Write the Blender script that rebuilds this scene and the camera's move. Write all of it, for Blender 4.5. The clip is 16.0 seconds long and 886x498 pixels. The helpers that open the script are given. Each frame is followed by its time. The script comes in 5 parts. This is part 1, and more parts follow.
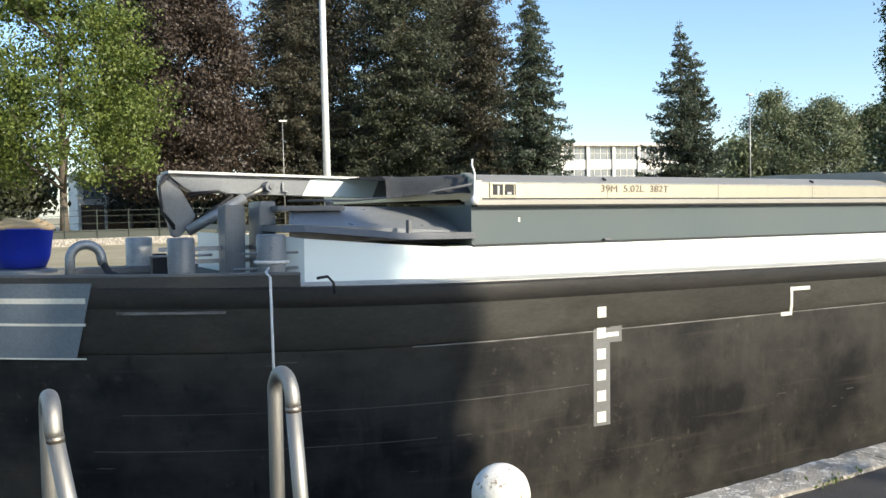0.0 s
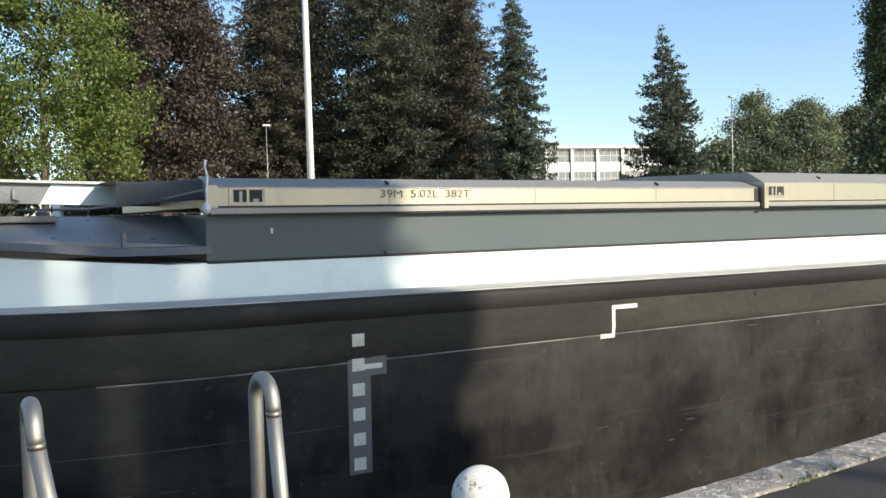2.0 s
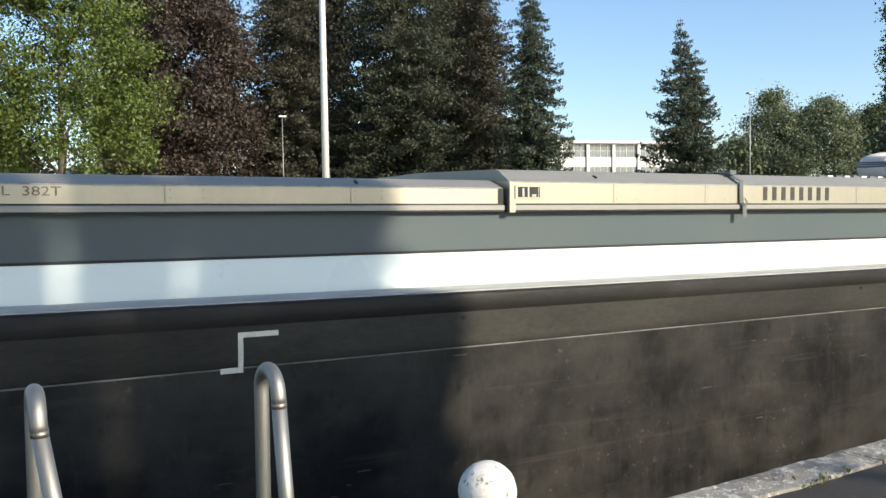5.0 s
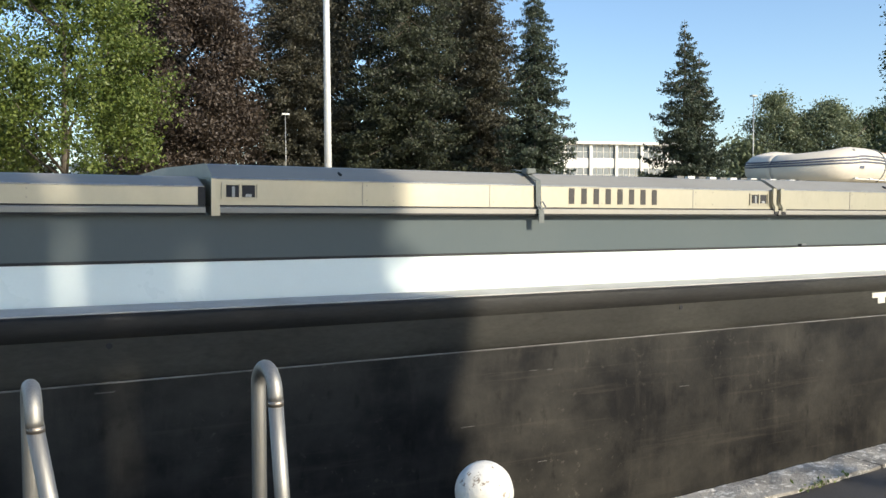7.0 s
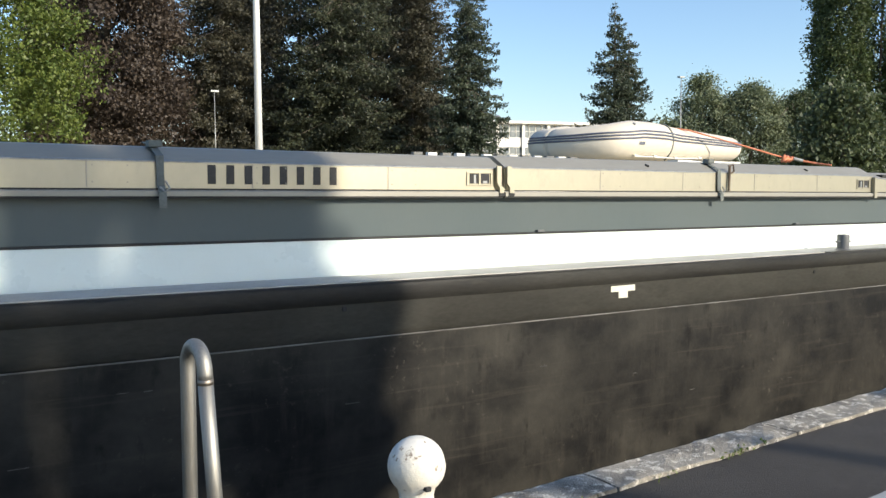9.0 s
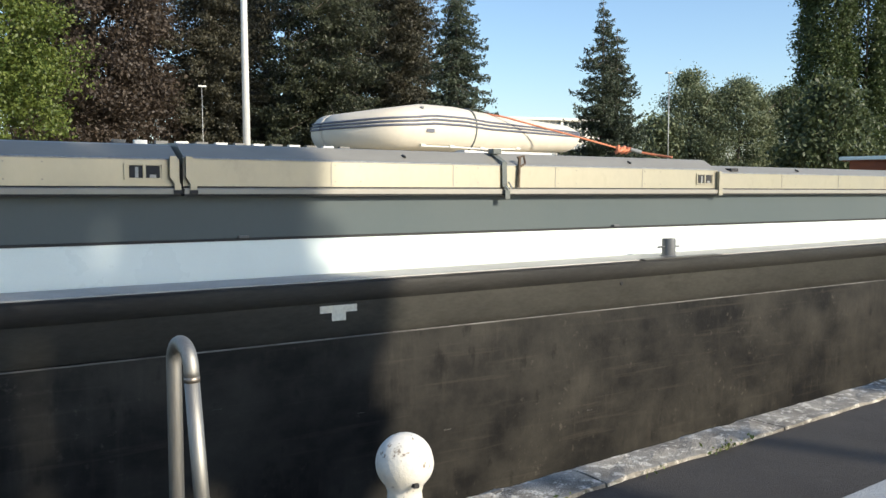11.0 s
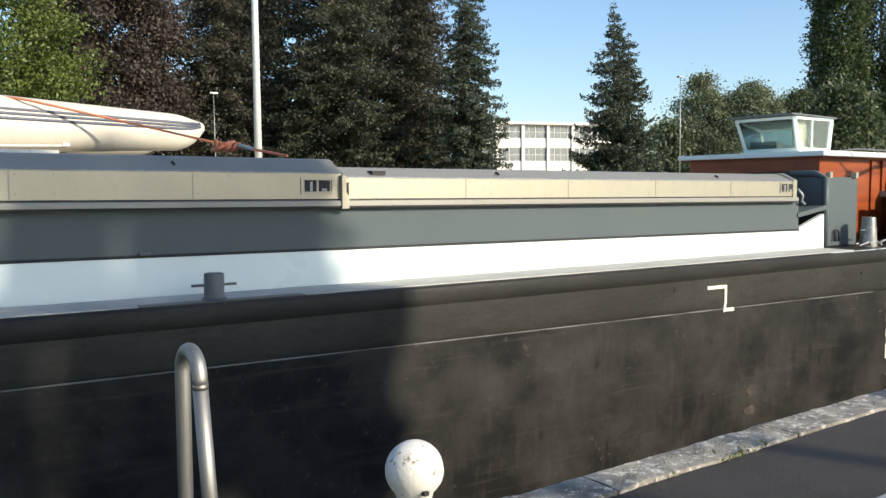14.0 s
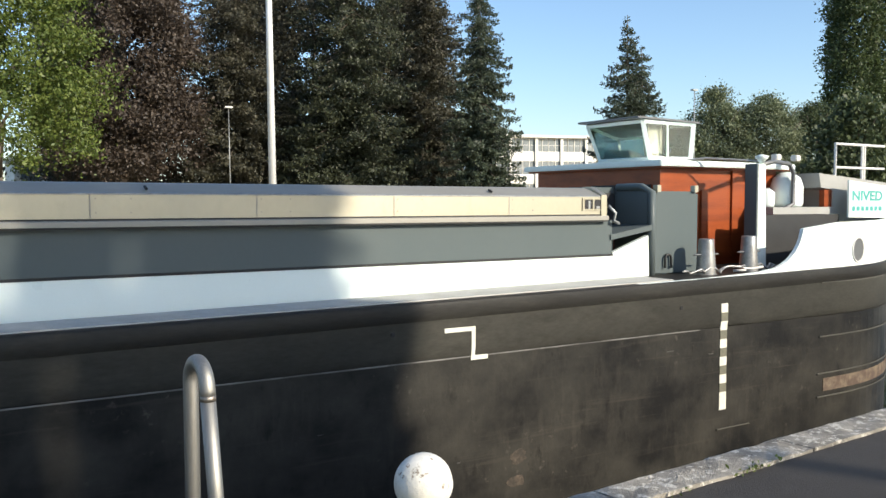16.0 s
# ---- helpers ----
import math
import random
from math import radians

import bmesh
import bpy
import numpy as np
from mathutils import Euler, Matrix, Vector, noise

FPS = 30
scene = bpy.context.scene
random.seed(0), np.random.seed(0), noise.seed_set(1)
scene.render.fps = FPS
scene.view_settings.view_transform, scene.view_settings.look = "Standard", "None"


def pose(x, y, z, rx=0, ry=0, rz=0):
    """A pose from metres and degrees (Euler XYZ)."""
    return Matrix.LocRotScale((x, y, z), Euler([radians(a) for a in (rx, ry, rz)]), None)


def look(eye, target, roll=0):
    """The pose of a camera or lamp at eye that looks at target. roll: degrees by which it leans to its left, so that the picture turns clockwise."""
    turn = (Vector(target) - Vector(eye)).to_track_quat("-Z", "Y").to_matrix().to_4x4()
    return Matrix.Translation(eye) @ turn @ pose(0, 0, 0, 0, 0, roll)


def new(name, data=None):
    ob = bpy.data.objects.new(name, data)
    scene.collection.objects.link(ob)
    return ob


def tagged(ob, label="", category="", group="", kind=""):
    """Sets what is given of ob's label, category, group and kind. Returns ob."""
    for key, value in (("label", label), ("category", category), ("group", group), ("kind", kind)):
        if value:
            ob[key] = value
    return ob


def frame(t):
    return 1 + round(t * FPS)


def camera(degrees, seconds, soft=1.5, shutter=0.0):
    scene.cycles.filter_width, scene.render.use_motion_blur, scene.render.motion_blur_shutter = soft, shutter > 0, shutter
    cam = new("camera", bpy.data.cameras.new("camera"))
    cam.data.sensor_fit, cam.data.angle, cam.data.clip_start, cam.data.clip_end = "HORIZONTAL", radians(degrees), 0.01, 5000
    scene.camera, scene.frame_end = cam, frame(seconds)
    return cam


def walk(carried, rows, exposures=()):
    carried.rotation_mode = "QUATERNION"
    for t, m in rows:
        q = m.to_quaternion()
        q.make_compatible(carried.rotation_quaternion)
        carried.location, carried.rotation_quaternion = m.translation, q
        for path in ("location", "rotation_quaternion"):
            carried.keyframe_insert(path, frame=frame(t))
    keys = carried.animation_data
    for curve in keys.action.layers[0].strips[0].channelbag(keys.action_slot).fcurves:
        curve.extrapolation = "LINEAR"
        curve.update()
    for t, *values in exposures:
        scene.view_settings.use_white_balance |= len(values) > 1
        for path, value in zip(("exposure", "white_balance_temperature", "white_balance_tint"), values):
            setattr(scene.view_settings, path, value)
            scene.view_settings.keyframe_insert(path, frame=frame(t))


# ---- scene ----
# Camera: held by hand on the lock side, swaying a little.
cam = camera(54.26, 16.0)
PATH = [
    (0, pose(-0.036, 0.027, 1.150, 87.355, 1.298, -29.283)),
    (0.5, pose(-0.036, 0.026, 1.148, 87.613, 1.267, -29.245)),
    (1, pose(-0.031, 0.016, 1.151, 87.717, 1.301, -29.600)),
    (1.5, pose(-0.035, -0.010, 1.157, 87.602, 1.590, -30.172)),
    (2, pose(-0.035, -0.019, 1.158, 87.544, 1.688, -30.271)),
    (2.5, pose(-0.035, -0.019, 1.157, 87.631, 1.360, -29.969)),
    (3, pose(-0.038, -0.029, 1.161, 87.674, 1.069, -29.749)),
    (3.5, pose(-0.031, -0.009, 1.156, 87.534, 1.064, -29.754)),
    (4, pose(-0.021, -0.003, 1.154, 87.343, 1.396, -29.690)),
    (6.5, pose(0.004, 0.017, 1.153, 86.923, -0.017, -28.620)),
    (7, pose(0.005, 0.005, 1.153, 87.088, 0.300, -29.140)),
    (7.5, pose(0.012, 0.001, 1.149, 86.782, 0.128, -30.320)),
    (8, pose(0.014, 0.003, 1.147, 86.345, -0.126, -31.933)),
    (8.5, pose(0.016, 0.005, 1.143, 85.981, 0.795, -32.864)),
    (9, pose(0.006, -0.008, 1.145, 85.700, 0.267, -33.532)),
    (11.5, pose(0.014, 0.000, 1.146, 85.350, 0.446, -34.493)),
    (12, pose(0.013, 0.001, 1.145, 85.256, 0.790, -34.473)),
    (12.5, pose(0.014, 0.001, 1.147, 85.362, 0.832, -34.093)),
    (13, pose(0.015, -0.006, 1.151, 85.531, 0.827, -33.826)),
    (13.5, pose(0.022, -0.003, 1.148, 85.569, 0.539, -33.529)),
    (14, pose(0.028, 0.006, 1.148, 85.749, 0.527, -33.536)),
    (14.5, pose(0.028, 0.003, 1.148, 86.159, 0.737, -33.015)),
    (15, pose(0.025, -0.016, 1.150, 86.626, 0.925, -32.764)),
    (15.5, pose(0.036, 0.001, 1.144, 86.731, 0.739, -32.416)),
    (16, pose(0.046, 0.008, 1.141, 86.648, 0.553, -32.636)),
]
walk(cam, PATH, [(0.0, 0.98), (0.6, 0.95), (1.6, 0.82), (4.0, 0.74), (8.5, 0.72), (12.0, 0.69), (14.0, 0.69), (16.0, 0.75)])

# The barge's way along the lock: seconds, metres along, sideways and up, degrees of trim and of heading.
WAY = [
    (0, -0.136, 0.039, -0.004, 0.689, 0.270),
    (0.5, -0.731, 0.002, -0.003, 0.690, 0.321),
    (1, -1.347, -0.057, -0.000, 0.692, 0.220),
    (1.5, -1.950, -0.122, 0.006, 0.695, 0.147),
    (2, -2.536, -0.141, 0.006, 0.696, 0.029),
    (2.5, -3.083, -0.121, 0.005, 0.697, -0.028),
    (3, -3.633, -0.041, -0.003, 0.695, -0.108),
    (3.5, -4.183, 0.034, -0.011, 0.692, -0.201),
    (4, -4.786, 0.108, -0.013, 0.691, -0.268),
    (6.5, -8.395, 0.009, -0.005, 0.690, 0.088),
    (7, -9.111, 0.044, -0.009, 0.688, 0.057),
    (7.5, -9.800, 0.070, -0.014, 0.686, 0.029),
    (8, -10.548, 0.108, -0.017, 0.685, -0.067),
    (8.5, -11.361, 0.040, -0.013, 0.685, -0.106),
    (9, -12.170, 0.036, -0.013, 0.685, -0.085),
    (11.5, -16.207, 0.020, 0.013, 0.686, 0.182),
    (12, -17.068, 0.087, 0.014, 0.684, 0.394),
    (12.5, -17.992, 0.058, 0.013, 0.677, 0.323),
    (13, -18.956, 0.027, 0.013, 0.668, 0.103),
    (13.5, -19.865, 0.004, 0.010, 0.658, -0.006),
    (14, -20.804, -0.013, 0.015, 0.648, -0.143),
    (14.5, -21.668, -0.010, 0.011, 0.641, -0.125),
    (15, -22.544, 0.029, -0.000, 0.634, -0.217),
    (15.5, -23.396, 0.074, -0.007, 0.632, -0.102),
    (16, -24.412, 0.067, 0.005, 0.628, -0.275),
]

# ---- light ----
SUN_WAY = Vector((0.434, -1.0, 0.52)).normalized()
world = bpy.data.worlds.new("sky")
scene.world = world
world.use_nodes = True
wn = world.node_tree.nodes
sky = wn.new("ShaderNodeTexSky")
sky.sky_type = "NISHITA"
sky.sun_disc = False
sky.sun_elevation = radians(25.5)
sky.sun_rotation = radians(156.5)
sky.air_density, sky.dust_density, sky.ozone_density = 1.0, 0.7, 3.3
wn["Background"].inputs[1].default_value = 0.126
world.node_tree.links.new(sky.outputs[0], wn["Background"].inputs[0])
sun = new("sun", bpy.data.lights.new("sun", "SUN"))
sun.data.energy, sun.data.angle, sun.data.color = 3.95, radians(0.55), (1.0, 0.90, 0.74)
sun.matrix_world = look((0, 0, 0), -SUN_WAY)

# ---- materials ----


def material(name, base, rough=0.6, metal=0.0, second=None, scale=3.0, grain=40.0, amount=0.5, bump=0.15, stretch=(1, 1, 1), third=None, third_amount=0.0, per_piece=0.0, coat=0.0, lo=0.4, hi=0.65, tlo=0.6, thi=0.7, fleck=0.16, spec=0.5):
    """A painted or natural surface: base colour, a second colour in large patches, a third in sharper small ones, fine grain and relief."""
    m = bpy.data.materials.new(name)
    m.use_nodes = True
    nt = m.node_tree
    b = nt.nodes["Principled BSDF"]
    coord = nt.nodes.new("ShaderNodeTexCoord")
    mp = nt.nodes.new("ShaderNodeMapping")
    mp.inputs["Scale"].default_value = stretch
    nt.links.new(coord.outputs["Object"], mp.inputs["Vector"])

    def tex(sc, detail=5.0, rgh=0.6):
        n = nt.nodes.new("ShaderNodeTexNoise")
        n.inputs["Scale"].default_value, n.inputs["Detail"].default_value, n.inputs["Roughness"].default_value = sc, detail, rgh
        nt.links.new(mp.outputs[0], n.inputs["Vector"])
        return n

    def ramp(src, a, z):
        n = nt.nodes.new("ShaderNodeMapRange")
        n.inputs[1].default_value, n.inputs[2].default_value = a, z
        nt.links.new(src, n.inputs[0])
        return n.outputs[0]

    def mix(f, a, z, kind="MIX"):
        n = nt.nodes.new("ShaderNodeMix")
        n.data_type, n.blend_type = "RGBA", kind
        if isinstance(f, float):
            n.inputs[0].default_value = f
        else:
            nt.links.new(f, n.inputs[0])
        for v, i in ((a, 6), (z, 7)):
            if isinstance(v, tuple):
                n.inputs[i].default_value = (*v, 1)
            else:
                nt.links.new(v, n.inputs[i])
        return n.outputs[2]

    large, fine = tex(scale), tex(grain, 3.0)
    col = base
    if second:
        f = nt.nodes.new("ShaderNodeMath")
        f.operation = "MULTIPLY"
        nt.links.new(ramp(large.outputs[0], lo, hi), f.inputs[0])
        f.inputs[1].default_value = amount
        col = mix(f.outputs[0], base, second)
    if third:
        t3 = tex(scale * 4.3, 8.0, 0.7)
        f = nt.nodes.new("ShaderNodeMath")
        f.operation = "MULTIPLY"
        nt.links.new(ramp(t3.outputs[0], tlo, thi), f.inputs[0])
        f.inputs[1].default_value = third_amount
        col = mix(f.outputs[0], col, third)
    g = ramp(fine.outputs[0], 0.2, 0.8)
    cr = nt.nodes.new("ShaderNodeMapRange")
    cr.inputs[3].default_value, cr.inputs[4].default_value = 1 - fleck, 1 + fleck
    nt.links.new(g, cr.inputs[0])
    comb = nt.nodes.new("ShaderNodeCombineColor")
    for i in range(3):
        nt.links.new(cr.outputs[0], comb.inputs[i])
    col = mix(1.0, col, comb.outputs[0], "MULTIPLY")
    if per_piece:
        geo = nt.nodes.new("ShaderNodeNewGeometry")
        pr = nt.nodes.new("ShaderNodeMapRange")
        pr.inputs[3].default_value, pr.inputs[4].default_value = 1 - per_piece, 1 + per_piece
        nt.links.new(geo.outputs["Random Per Island"], pr.inputs[0])
        hs = nt.nodes.new("ShaderNodeHueSaturation")
        nt.links.new(pr.outputs[0], hs.inputs["Value"])
        nt.links.new(col, hs.inputs["Color"])
        col = hs.outputs[0]
    nt.links.new(col, b.inputs["Base Color"])
    rr = nt.nodes.new("ShaderNodeMapRange")
    rr.inputs[3].default_value, rr.inputs[4].default_value = max(0.03, rough - 0.1), min(1, rough + 0.12)
    nt.links.new(large.outputs[0], rr.inputs[0])
    nt.links.new(rr.outputs[0], b.inputs["Roughness"])
    b.inputs["Metallic"].default_value = metal
    b.inputs["Specular IOR Level"].default_value = spec
    b.inputs["Coat Weight"].default_value = coat
    if bump:
        bn = nt.nodes.new("ShaderNodeBump")
        bn.inputs["Strength"].default_value, bn.inputs["Distance"].default_value = bump, 0.01
        nt.links.new(fine.outputs[0], bn.inputs["Height"])
        nt.links.new(bn.outputs[0], b.inputs["Normal"])
    return m


def leaf_material(name, a, z, rough=0.55):
    """Leaves: colour varied leaf by leaf, a little light let through."""
    m = bpy.data.materials.new(name)
    m.use_nodes = True
    nt = m.node_tree
    b = nt.nodes["Principled BSDF"]
    geo = nt.nodes.new("ShaderNodeNewGeometry")
    mixn = nt.nodes.new("ShaderNodeMix")
    mixn.data_type = "RGBA"
    mixn.inputs[6].default_value, mixn.inputs[7].default_value = (*a, 1), (*z, 1)
    nt.links.new(geo.outputs["Random Per Island"], mixn.inputs[0])
    nt.links.new(mixn.outputs[2], b.inputs["Base Color"])
    b.inputs["Roughness"].default_value = rough
    tr = nt.nodes.new("ShaderNodeBsdfTranslucent")
    nt.links.new(mixn.outputs[2], tr.inputs[0])
    sh = nt.nodes.new("ShaderNodeMixShader")
    sh.inputs[0].default_value = 0.32
    nt.links.new(b.outputs[0], sh.inputs[1])
    nt.links.new(tr.outputs[0], sh.inputs[2])
    nt.links.new(sh.outputs[0], nt.nodes["Material Output"].inputs[0])
    return m


def glass_material(name, tint, rough=0.02):
    m = bpy.data.materials.new(name)
    m.use_nodes = True
    b = m.node_tree.nodes["Principled BSDF"]
    b.inputs["Base Color"].default_value = (*tint, 1)
    b.inputs["Roughness"].default_value = rough
    b.inputs["Transmission Weight"].default_value = 1.0
    b.inputs["IOR"].default_value = 1.45
    return m



def hull_material(name, base, dusty, pale):
    """Black hull paint: dusty blotches, upright scrape marks, level rub lines and small pale chips."""
    m = bpy.data.materials.new(name)
    m.use_nodes = True
    nt = m.node_tree
    b = nt.nodes["Principled BSDF"]
    coord = nt.nodes.new("ShaderNodeTexCoord")

    def field(stretch, scale, a, z, detail=6.0, rgh=0.62, amount=1.0):
        mp = nt.nodes.new("ShaderNodeMapping")
        mp.inputs["Scale"].default_value = stretch
        nt.links.new(coord.outputs["Object"], mp.inputs["Vector"])
        n = nt.nodes.new("ShaderNodeTexNoise")
        n.inputs["Scale"].default_value, n.inputs["Detail"].default_value, n.inputs["Roughness"].default_value = scale, detail, rgh
        nt.links.new(mp.outputs[0], n.inputs["Vector"])
        r = nt.nodes.new("ShaderNodeMapRange")
        r.inputs[1].default_value, r.inputs[2].default_value, r.inputs[4].default_value = a, z, amount
        nt.links.new(n.outputs[0], r.inputs[0])
        return r.outputs[0]

    def over(f, a, z):
        n = nt.nodes.new("ShaderNodeMix")
        n.data_type = "RGBA"
        nt.links.new(f, n.inputs[0])
        for c, i in ((a, 6), (z, 7)):
            if isinstance(c, tuple):
                n.inputs[i].default_value = (*c, 1)
            else:
                nt.links.new(c, n.inputs[i])
        return n.outputs[2]

    def times(a, z):
        n = nt.nodes.new("ShaderNodeMath")
        n.operation = "MULTIPLY"
        nt.links.new(a, n.inputs[0])
        nt.links.new(z, n.inputs[1])
        return n.outputs[0]

    blotch = field((1, 1, 1.3), 1.1, 0.36, 0.66)
    col = over(blotch, base, dusty)
    col = over(times(field((5, 1, 0.9), 1.6, 0.50, 0.66, 8, 0.7, 0.22), field((1, 1, 1), 0.9, 0.42, 0.58)), col, tuple(x * 0.55 for x in pale))
    col = over(field((0.35, 1, 7), 2.2, 0.58, 0.74, 6, 0.6, 0.4), col, tuple(x * 0.45 for x in pale))
    col = over(times(field((1, 1, 1), 14, 0.62, 0.72, 4, 0.6, 0.4), field((1, 1, 1), 0.7, 0.48, 0.62)), col, pale)
    col = over(field((2.5, 1, 1.2), 2.4, 0.60, 0.74, 5, 0.6, 0.7), col, tuple(x * 0.5 for x in base))
    nt.links.new(col, b.inputs["Base Color"])
    b.inputs["Roughness"].default_value = 0.48
    b.inputs["Specular IOR Level"].default_value = 0.16
    bn = nt.nodes.new("ShaderNodeBump")
    bn.inputs["Strength"].default_value, bn.inputs["Distance"].default_value = 0.2, 0.01
    nt.links.new(field((1, 1, 1), 22, 0.0, 1.0), bn.inputs["Height"])
    nt.links.new(bn.outputs[0], b.inputs["Normal"])
    return m


HULL = hull_material("black_hull_paint", (0.0115, 0.0112, 0.0108), (0.045, 0.042, 0.035), (0.15, 0.132, 0.105))
# Paler than HULL: the strake's lit, sky-reflecting band is put into its colour.
HULL_TOP = material("dusty_strake_paint_with_lit_band", (0.078, 0.075, 0.065), 0.42, second=(0.120, 0.114, 0.096), scale=0.9, grain=30, amount=0.8, bump=0.04, stretch=(0.5, 1, 1.5), third=(0.046, 0.044, 0.039), third_amount=0.45, tlo=0.52, thi=0.7, spec=0.12)
GUNWALE = material("black_gunwale_paint", (0.056, 0.054, 0.050), 0.4, second=(0.088, 0.084, 0.073), scale=1.3, grain=30, amount=0.8, bump=0.04, stretch=(0.4, 1, 2.0), third=(0.13, 0.12, 0.10), third_amount=0.35, tlo=0.60, thi=0.72, spec=0.2)
SEAM = material("scuffed_steel_seam", (0.075, 0.07, 0.062), 0.5, second=(0.02, 0.02, 0.02), scale=3, amount=0.95, stretch=(0.6, 1, 1))
WELD = material("worn_weld_edge", (0.22, 0.21, 0.19), 0.5, second=(0.06, 0.055, 0.05), scale=6, amount=0.9, stretch=(0.4, 1, 1))
WHITE = material("white_gloss_paint", (0.79, 0.865, 0.82), 0.28, second=(0.74, 0.80, 0.75), scale=1.2, grain=60, amount=0.5, bump=0.02, third=(0.62, 0.58, 0.46), third_amount=0.14, tlo=0.64, thi=0.75, fleck=0.015)
OFFWHITE = material("weathered_white_paint", (0.72, 0.71, 0.67), 0.45, second=(0.55, 0.52, 0.45), scale=3, amount=0.5, bump=0.05, third=(0.2, 0.15, 0.1), third_amount=0.5, tlo=0.68, thi=0.72)
GREY = material("blue_grey_gloss_paint", (0.098, 0.120, 0.122), 0.32, second=(0.112, 0.130, 0.128), scale=0.5, grain=50, amount=0.6, bump=0.01, fleck=0.02, stretch=(1, 1, 0.4), spec=0.17)
# Lighter version of GREY; the sky's reflection on the gloss is put into the colour.
GEAR = material("sky_lit_grey_gear_paint", (0.185, 0.198, 0.205), 0.3, second=(0.145, 0.155, 0.16), scale=5, grain=50, amount=0.6, bump=0.04, third=(0.26, 0.25, 0.23), third_amount=0.4, tlo=0.62, thi=0.72, spec=0.45)
DARKGREY = material("dark_grey_deck_paint", (0.115, 0.12, 0.122), 0.4, second=(0.165, 0.165, 0.16), scale=4, amount=0.5, bump=0.05)
DECKPALE = material("worn_pale_deck_paint", (0.47, 0.465, 0.43), 0.7, second=(0.36, 0.35, 0.31), scale=2.5, grain=40, amount=0.6, bump=0.05, third=(0.2, 0.18, 0.15), third_amount=0.4, tlo=0.62, thi=0.72, spec=0.2)
BOWGREY = material("slate_blue_bow_paint", (0.15, 0.18, 0.20), 0.35, second=(0.12, 0.14, 0.16), scale=1.5, bump=0.03)
ALU = material("weathered_aluminium", (0.46, 0.425, 0.325), 0.42, 0.78, second=(0.38, 0.355, 0.285), scale=1.2, grain=25, amount=0.6, bump=0.004, stretch=(0.8, 1, 0.5), third=(0.29, 0.265, 0.21), third_amount=0.35, tlo=0.58, thi=0.75, fleck=0.03)
ALUTOP = material("dull_aluminium", (0.33, 0.315, 0.27), 0.5, 0.35, second=(0.25, 0.24, 0.21), scale=1.5, grain=25, bump=0.006, stretch=(0.4, 1, 1), fleck=0.04)
STEEL = material("brushed_stainless_steel", (0.35, 0.34, 0.31), 0.58, 1.0, second=(0.28, 0.27, 0.245), scale=6, grain=180, amount=0.5, bump=0.04, stretch=(1, 1, 0.1))
WELDBAND = material("heat_tinted_weld", (0.36, 0.32, 0.27), 0.5, 1.0, second=(0.2, 0.17, 0.14), scale=30)
GALV = material("dull_galvanised_steel", (0.36, 0.37, 0.36), 0.5, 0.6, second=(0.26, 0.27, 0.27), scale=8, amount=0.6, bump=0.05)
STERNGREY = material("worn_bare_steel", (0.34, 0.335, 0.32), 0.36, 0.5, second=(0.17, 0.165, 0.155), scale=9, amount=0.7, bump=0.08)
RUST = material("rusty_bare_steel", (0.085, 0.055, 0.038), 0.75, second=(0.20, 0.155, 0.10), scale=7, amount=0.9, bump=0.4, third=(0.06, 0.05, 0.04), third_amount=0.8)
SCRAPE = material("scraped_brown_paint", (0.050, 0.044, 0.036), 0.7, second=(0.115, 0.088, 0.066), scale=9, amount=0.9, bump=0.3, spec=0.15)
BLACK = material("black_rubber_and_shade", (0.014, 0.014, 0.014), 0.6, second=(0.03, 0.03, 0.03), scale=8)
DARK = material("dark_recess", (0.02, 0.02, 0.022), 0.7, second=(0.04, 0.038, 0.035), scale=9)
CREAM = material("cream_hypalon", (0.66, 0.60, 0.49), 0.45, second=(0.57, 0.51, 0.41), scale=1.6, grain=20, amount=0.5, bump=0.01, fleck=0.03, third=(0.40, 0.36, 0.29), third_amount=0.25, tlo=0.6, thi=0.75)
NAVY = material("grey_blue_stripe", (0.09, 0.10, 0.13), 0.5, second=(0.13, 0.14, 0.17), scale=9)
ORANGE = material("orange_webbing", (0.60, 0.20, 0.10), 0.7, second=(0.5, 0.22, 0.14), scale=12, bump=0.2)
STRAP = material("dark_green_webbing", (0.12, 0.135, 0.125), 0.7, second=(0.18, 0.19, 0.175), scale=10, bump=0.2)
BLUE = material("blue_plastic", (0.012, 0.03, 0.36), 0.4, second=(0.02, 0.04, 0.28), scale=6, bump=0.03)
ROPE = material("straw_rope", (0.48, 0.36, 0.20), 0.85, second=(0.35, 0.26, 0.14), scale=20, grain=120, bump=0.6)
MAHOGANY = material("varnished_mahogany", (0.29, 0.062, 0.015), 0.4, second=(0.17, 0.034, 0.010), scale=3, grain=90, amount=0.7, bump=0.03, stretch=(0.3, 1, 3), coat=0.05, spec=0.3)
PALEGREY = material("pale_grey_cabin_paint", (0.36, 0.355, 0.33), 0.45, second=(0.28, 0.275, 0.255), scale=2.5, grain=40, amount=0.6, bump=0.02, fleck=0.05)
TEAL = material("teal_letter_paint", (0.06, 0.34, 0.30), 0.5, second=(0.10, 0.42, 0.38), scale=12)
INK = material("black_letter_paint", (0.035, 0.033, 0.03), 0.6, second=(0.07, 0.06, 0.05), scale=14)
FADED = material("faded_letter_paint", (0.10, 0.085, 0.06), 0.6, second=(0.24, 0.20, 0.14), scale=9, amount=0.8)
OLIVE = material("olive_mark_paint", (0.13, 0.125, 0.09), 0.6, second=(0.2, 0.19, 0.13), scale=10)
